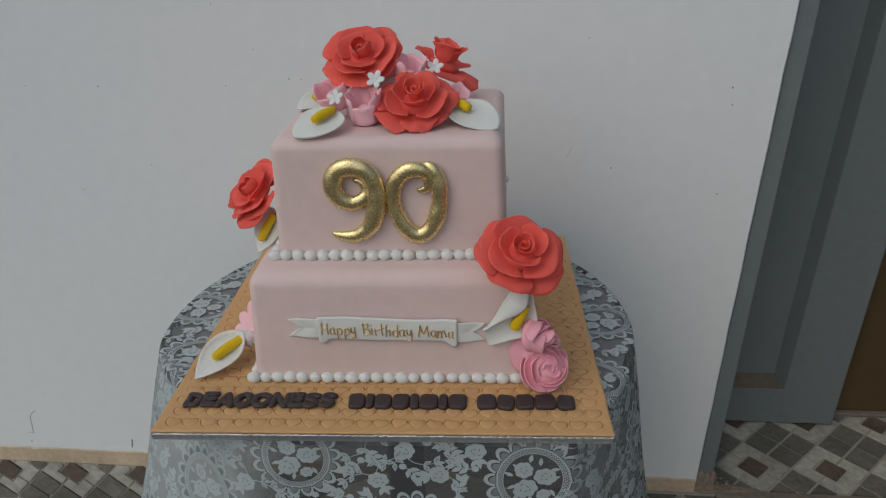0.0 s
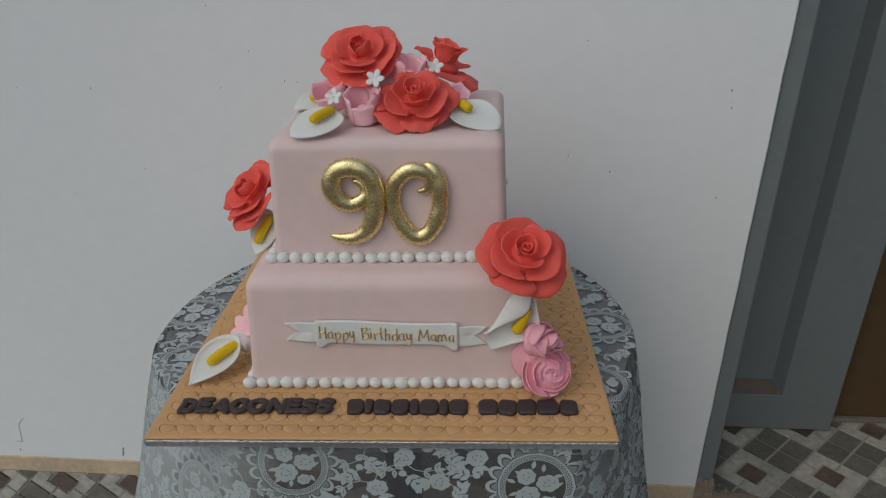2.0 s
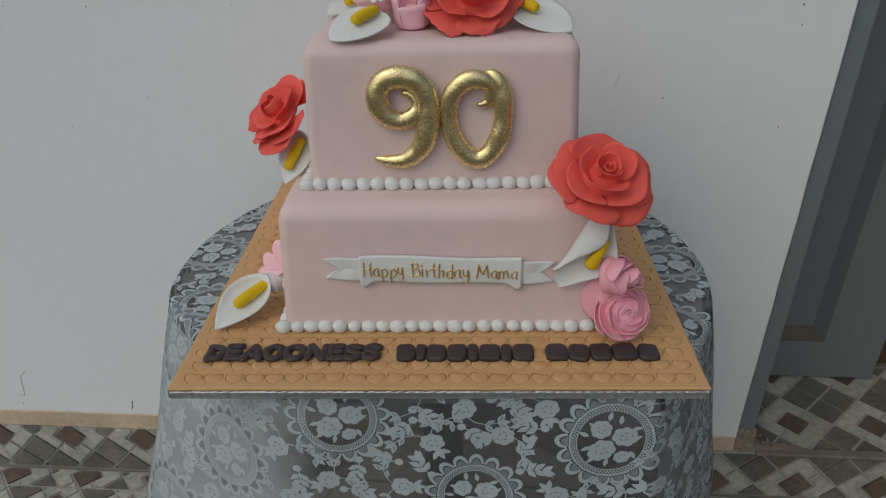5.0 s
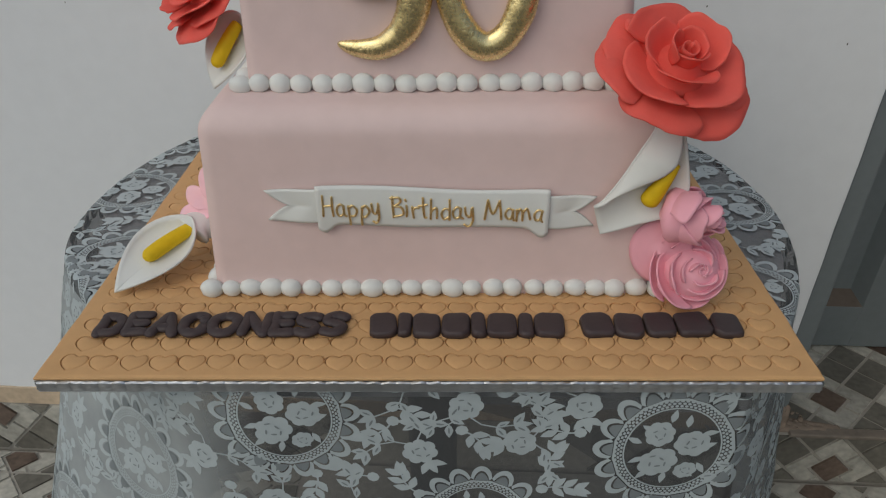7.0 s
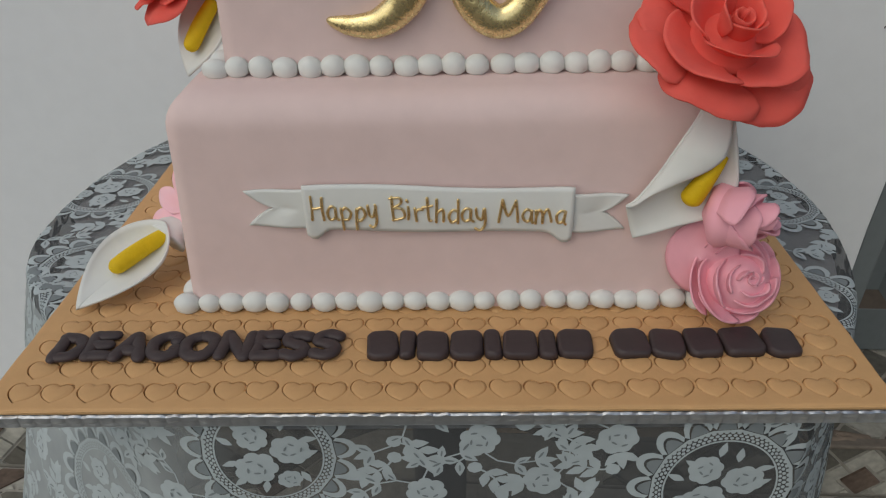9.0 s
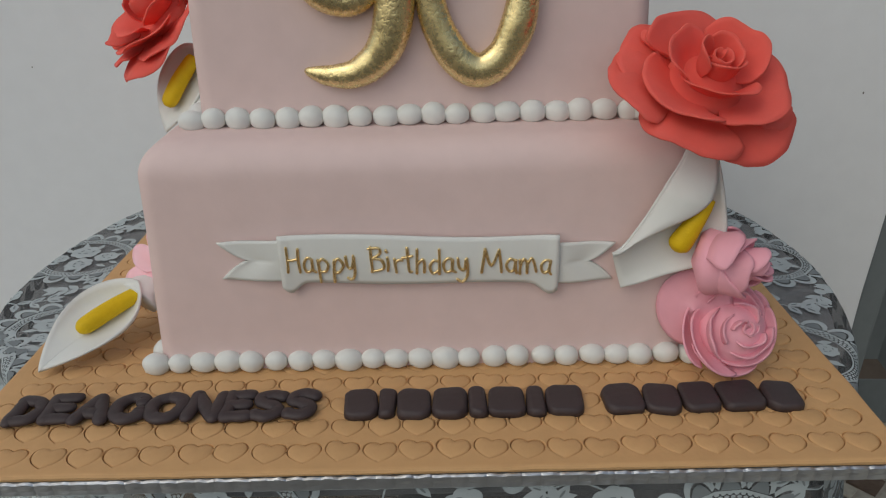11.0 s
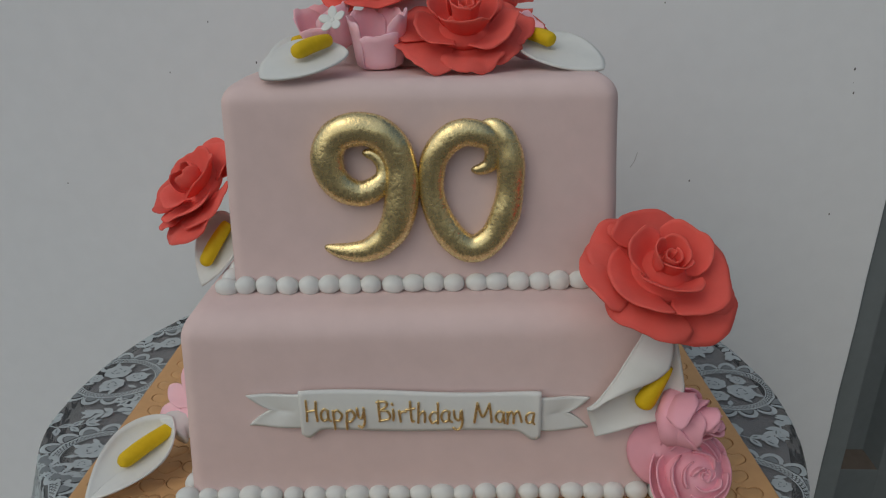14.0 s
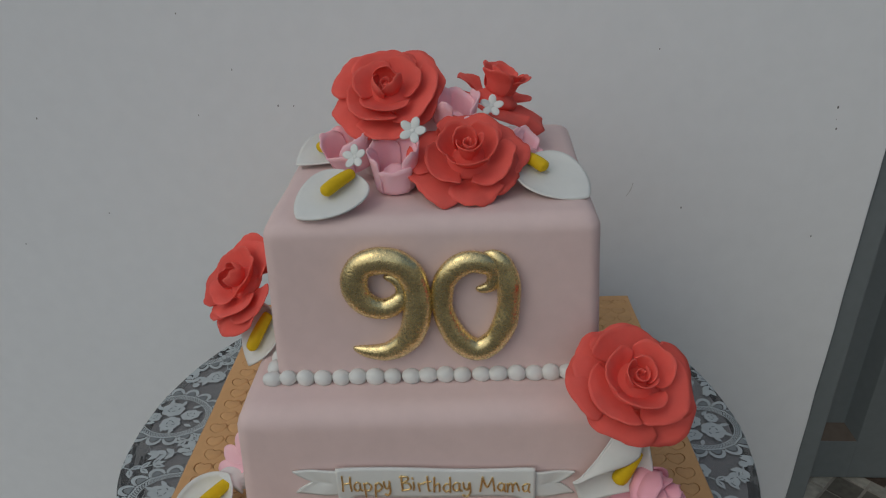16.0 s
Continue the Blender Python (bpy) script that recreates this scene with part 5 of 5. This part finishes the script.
# on the upper tier
red_rose("red_rose", (-0.0330, -0.008, 0.432), (-0.06, -0.64, 0.77), 0.112, 1, "large coral-red sugar rose on top of the cake", ((80, 200, 320), (265, 30, 150), (230, 340, 100), (215, 270, 335, 35, 90, 150)), SOFT, 0.9, 0.0, (1.25, 1.1, 1.0, 0.70), 0.035, (215,))
red_rose("red_rose", (0.045, -0.066, 0.379), (0.02, -0.50, 0.87), 0.105, 2, "coral-red sugar rose at the front of the cake top", ((100, 220, 340), (255, 20, 140), (200, 330, 80), (270, 215, 325, 20, 160, 90)), OPEN, 1.1, 0.0, (1.25, 1.05, 0.95, 0.70), 0.045)
red_rose("red_rose", (0.080, 0.064, 0.404), (0.34, 0.00, 0.94), 0.108, 3, "coral-red sugar rose leaning off the back of the cake top", ((100, 220, 340), (255, 20, 140), (330, 80), (270, 190, 345, 100)), ([(0.004, 0.003), (0.0140, 0.012), (0.0170, 0.026), (0.0220, 0.0365)], [(0.005, 0.000), (0.0190, 0.008), (0.0230, 0.023), (0.0350, 0.0370)], *OPEN[2:]), 1.10, 0.006, (1.25, 1.05, 0.8, 0.74), 0.03, (345, 270))
cup_flower((-0.0275, -0.060, 0.350), (0.0, -0.12, 0.98), 0.050, 0.046, -23, 11)
cup_flower((0.031, -0.004, 0.386), (0.06, -0.16, 0.97), 0.050, 0.044, -20, 12)
cup_flower((-0.070, -0.026, 0.364), (-0.25, -0.22, 0.92), 0.054, 0.038, -8, 13)
cup_flower((0.096, -0.012, 0.354), (0.40, -0.20, 0.89), 0.040, 0.032, 10, 14)
blossom((-0.0067, -0.078, 0.413), (-0.1, -0.80, 0.60), 0.026, 0)
blossom((-0.0635, -0.078, 0.389), (-0.3, -0.75, 0.60), 0.024, 30)
blossom((0.0705, -0.010, 0.415), (0.0, -0.75, 0.65), 0.024, 10)
calla((-0.111, -0.133, 0.350), (-0.064, -0.075, 0.366), (-0.05, -0.30, 0.95), 0.064, 1, cup=0.10, roll=0.25, spad=(0.06, 0.58), bend=0.12, sharp=0.55)
calla((0.1555, -0.098, 0.348), (0.103, -0.042, 0.366), (0.05, -0.26, 0.96), 0.066, 2, cup=0.10, roll=0.25, spad=(0.02, 0.38), aside=0.004, bend=-0.12, sharp=0.55)
calla((-0.142, 0.010, 0.352), (-0.085, 0.060, 0.357), (-0.1, -0.2, 1), 0.070, 3)

# the low mound that carries the top flowers
ob = thing("fondant_mound", CAKE @ Matrix.Translation((-0.002, 0.010, UZ - 0.004)), "pale pink fondant mound hidden beneath the top flowers", "cake mound")
part("mound", grid(lambda u, v: (0.066 * math.sin(v * math.pi / 2) * math.cos(2 * math.pi * u), 0.054 * math.sin(v * math.pi / 2) * math.sin(2 * math.pi * u), 0.070 * math.cos(v * math.pi / 2) + 0.002 * math.sin(7 * u * 6.283) * v), 40, 14, True), PINK, ob)

# at the left of the upper tier
red_rose("red_rose", (-0.202, -0.050, 0.241), (-0.52, -0.42, 0.74), 0.106, 4, "coral-red sugar rose on the side of the upper tier", ((100, 220, 340), (250, 130, 20), (210, 300, 80), (190, 240, 290, 340, 90, 140)), SOFT, 0.9, 0.0, (1.25, 1.1, 1.0, 0.72), 0.03, (290,))
calla((-0.2010, -0.089, 0.158), (-0.168, -0.060, 0.212), (-0.42, -0.66, 0.62), 0.052, 4, cup=0.34, roll=0.9, spad=(0.10, 0.74), aside=-0.001, thick=0.0070)

# at the corner of the lower tier
red_rose("red_rose", (0.187, -0.203, 0.2120), (0.14, -0.57, 0.81), 0.111, 5, "large coral-red sugar rose at the corner of the lower tier", ((150, 265, 20), (258, 140, 20), (200, 320, 80), ((238, 0.95), (297, 1.03), (350, 0.98), (40, 0.85), (170, 1.0), (125, 0.95), (85, 0.92))), OPEN, 0.95, 0.0, (1.25, 1.05, 1.05, 0.80), 0.012, (297,))
folded_calla((0.188, -0.203, 0.083))
pink_rose("pink_rose", (0.205, -0.212, 0.091), (0.86, -0.42, 0.10), 0.062, 0, 6, "rose-pink rolled fondant rose against the lower tier", LONG)
pink_rose("pink_rose", (0.227, -0.212, 0.037), (0.14, -0.84, 0.52), 0.066, 0, 7, "rose-pink rolled fondant rose standing on the tan board")

ob = thing("pink_petal", CAKE @ aim((0.199, -0.205, 0.050), (-0.25, -0.95, 0.1), 0), "single flat rose-pink fondant petal against the lower tier", "sugar petal")
part("petal", thicken(grid(lambda u, v: (0.026 * math.sqrt(v) * math.cos(2 * math.pi * u) * (1 + 0.08 * math.sin(6 * u)), 0.030 * math.sqrt(v) * math.sin(2 * math.pi * u), 0.003 - 0.004 * v), 28, 6, True), 0.0018), ROSE, ob)

# at the left of the lower tier
calla((-0.287, -0.203, 0.010), (-0.228, -0.130, 0.028), (-0.05, -0.40, 0.92), 0.089, 6, cup=0.26, roll=0.8, spad=(0.03, 0.60), bend=-0.10, thick=0.0078, stem=(-0.194, -0.108, 0.024), sharp=1.2, taper=0.55)
ob = thing("pink_cup_flower", CAKE @ aim((-0.206, -0.128, 0.050), (-0.55, -0.75, 0.35), 0), "small pink gumpaste flower with pointed petals against the lower tier", "sugar flower", "pink cup flowers")
for k, (way, ln) in enumerate(((100, 0.042), (205, 0.040), (325, 0.030), (20, 0.030), (155, 0.034))):
    part("petal", petal([(0.002, 0.0), (0.010, 0.004), (ln * 0.7, 0.010), (ln, 0.012)], radians(way), 0.62, 0.0008, 400 + k, 0.0013, 19, 9, 0.55, 0.01, 0.5, 1.6), BLUSH, ob)



# ---- floor tiles, last ----
def clip(pts, axis, limit, keep_less):
    out = []
    for i, p in enumerate(pts):
        q = pts[(i + 1) % len(pts)]
        pin = (p[axis] <= limit) == keep_less
        qin = (q[axis] <= limit) == keep_less
        if pin:
            out.append(p)
        if pin != qin:
            t = (limit - p[axis]) / (q[axis] - p[axis])
            out.append((p[0] + (q[0] - p[0]) * t, p[1] + (q[1] - p[1]) * t))
    return out


def tiles(parent, x0, x1, y0, y1, z, ox, oy, upright=False):
    """Diamond blocks by turns: a brown square in four pale bars, and four grey squares; upright lays them on the riser."""
    n = 24
    c = math.cos(math.pi / 4)
    side, gap = 0.1414, 0.0075
    h = side / 2
    bar, core_ = 0.0390, h - 0.0390
    g = gap / 2
    square = lambda a0, a1, b0, b1: [(a0, b0), (a1, b0), (a1, b1), (a0, b1)]
    framed = [("brown_tile", TILE_BROWN, 0.0006, [square(-core_ + g, core_ - g, -core_ + g, core_ - g)])]
    for sx in (-1, 1):
        for sy in (-1, 1):   # an angle of two arms at each corner
            arms = [sorted((sx * g, sx * (h - g))) + sorted((sy * (core_ + g), sy * (h - g))), sorted((sx * (core_ + g), sx * (h - g))) + sorted((sy * g, sy * (core_ + g)))]
            framed.append(("pale_tile", TILE_PALE, 0.0, [square(*arm) for arm in arms]))
    plain = [("grey_tile", TILE_GREY, 0.0, [square(a0 + g, a0 + h - g, b0 + g, b0 + h - g)]) for a0 in (-h, 0) for b0 in (-h, 0)]
    for i in range(-n, n):
        for j in range(-n, n):
            u, v = i * side, j * side
            if not (x0 - 0.12 < (u - v) * c + ox < x1 + 0.12 and y0 - 0.12 < (u + v) * c + oy < y1 + 0.12):
                continue
            for name, mat, rise, shapes in (framed if (i + j) % 2 == 0 else plain):
                bm = bmesh.new()
                for shape in shapes:
                    pts = [((u + a - v - b) * c + ox, (u + a + v + b) * c + oy) for a, b in shape]
                    for axis, lim, less in ((0, x0, False), (0, x1, True), (1, y0, False), (1, y1, True)):
                        pts = clip(pts, axis, lim, less) if len(pts) > 2 else []
                    if len(pts) > 2:
                        prism(pts, z - 0.006, z + rise, bm)
                if not bm.verts:
                    bm.free()
                    continue
                if upright:
                    for w in bm.verts:
                        w.co = Vector((w.co.x, STEP_Y - (w.co.z - z), w.co.y))
                part(name, bm, mat, parent, smooth=False)


tiles(ledge, WALL_X + 0.055, 1.5, STEP_Y + 0.022, 2.03, 0.0, 0.838, 1.800)
tiles(ledge, -1.75, -0.28, -STEP_H + 0.004, -0.004, 0.0, -1.047, -0.033, True)
tiles(ledge, 0.30, 1.5, -STEP_H + 0.004, -0.012, 0.0, 0.827, -0.107, True)
tiles(floor, -1.6, -0.35, 1.626, STEP_Y - 0.010, -STEP_H, -1.018, 1.664)
tiles(floor, -1.6, -0.35, 1.20, 1.618, -STEP_H, -1.060, 1.560)
tiles(floor, 0.38, 1.4, 1.626, STEP_Y - 0.010, -STEP_H, 0.800, 1.660)
tiles(floor, 0.38, 1.4, 1.20, 1.618, -STEP_H, 0.770, 1.540)
tagged(new("trim", mesh_of("trim", box(WALL_X + 0.05, 3.2, STEP_Y - 0.006, STEP_Y + 0.018, -0.009, 0.0012, 0.003, 2), EDGE, False)), "worn grey-brown edge of the tiled doorway step", "trim", kind="structure")
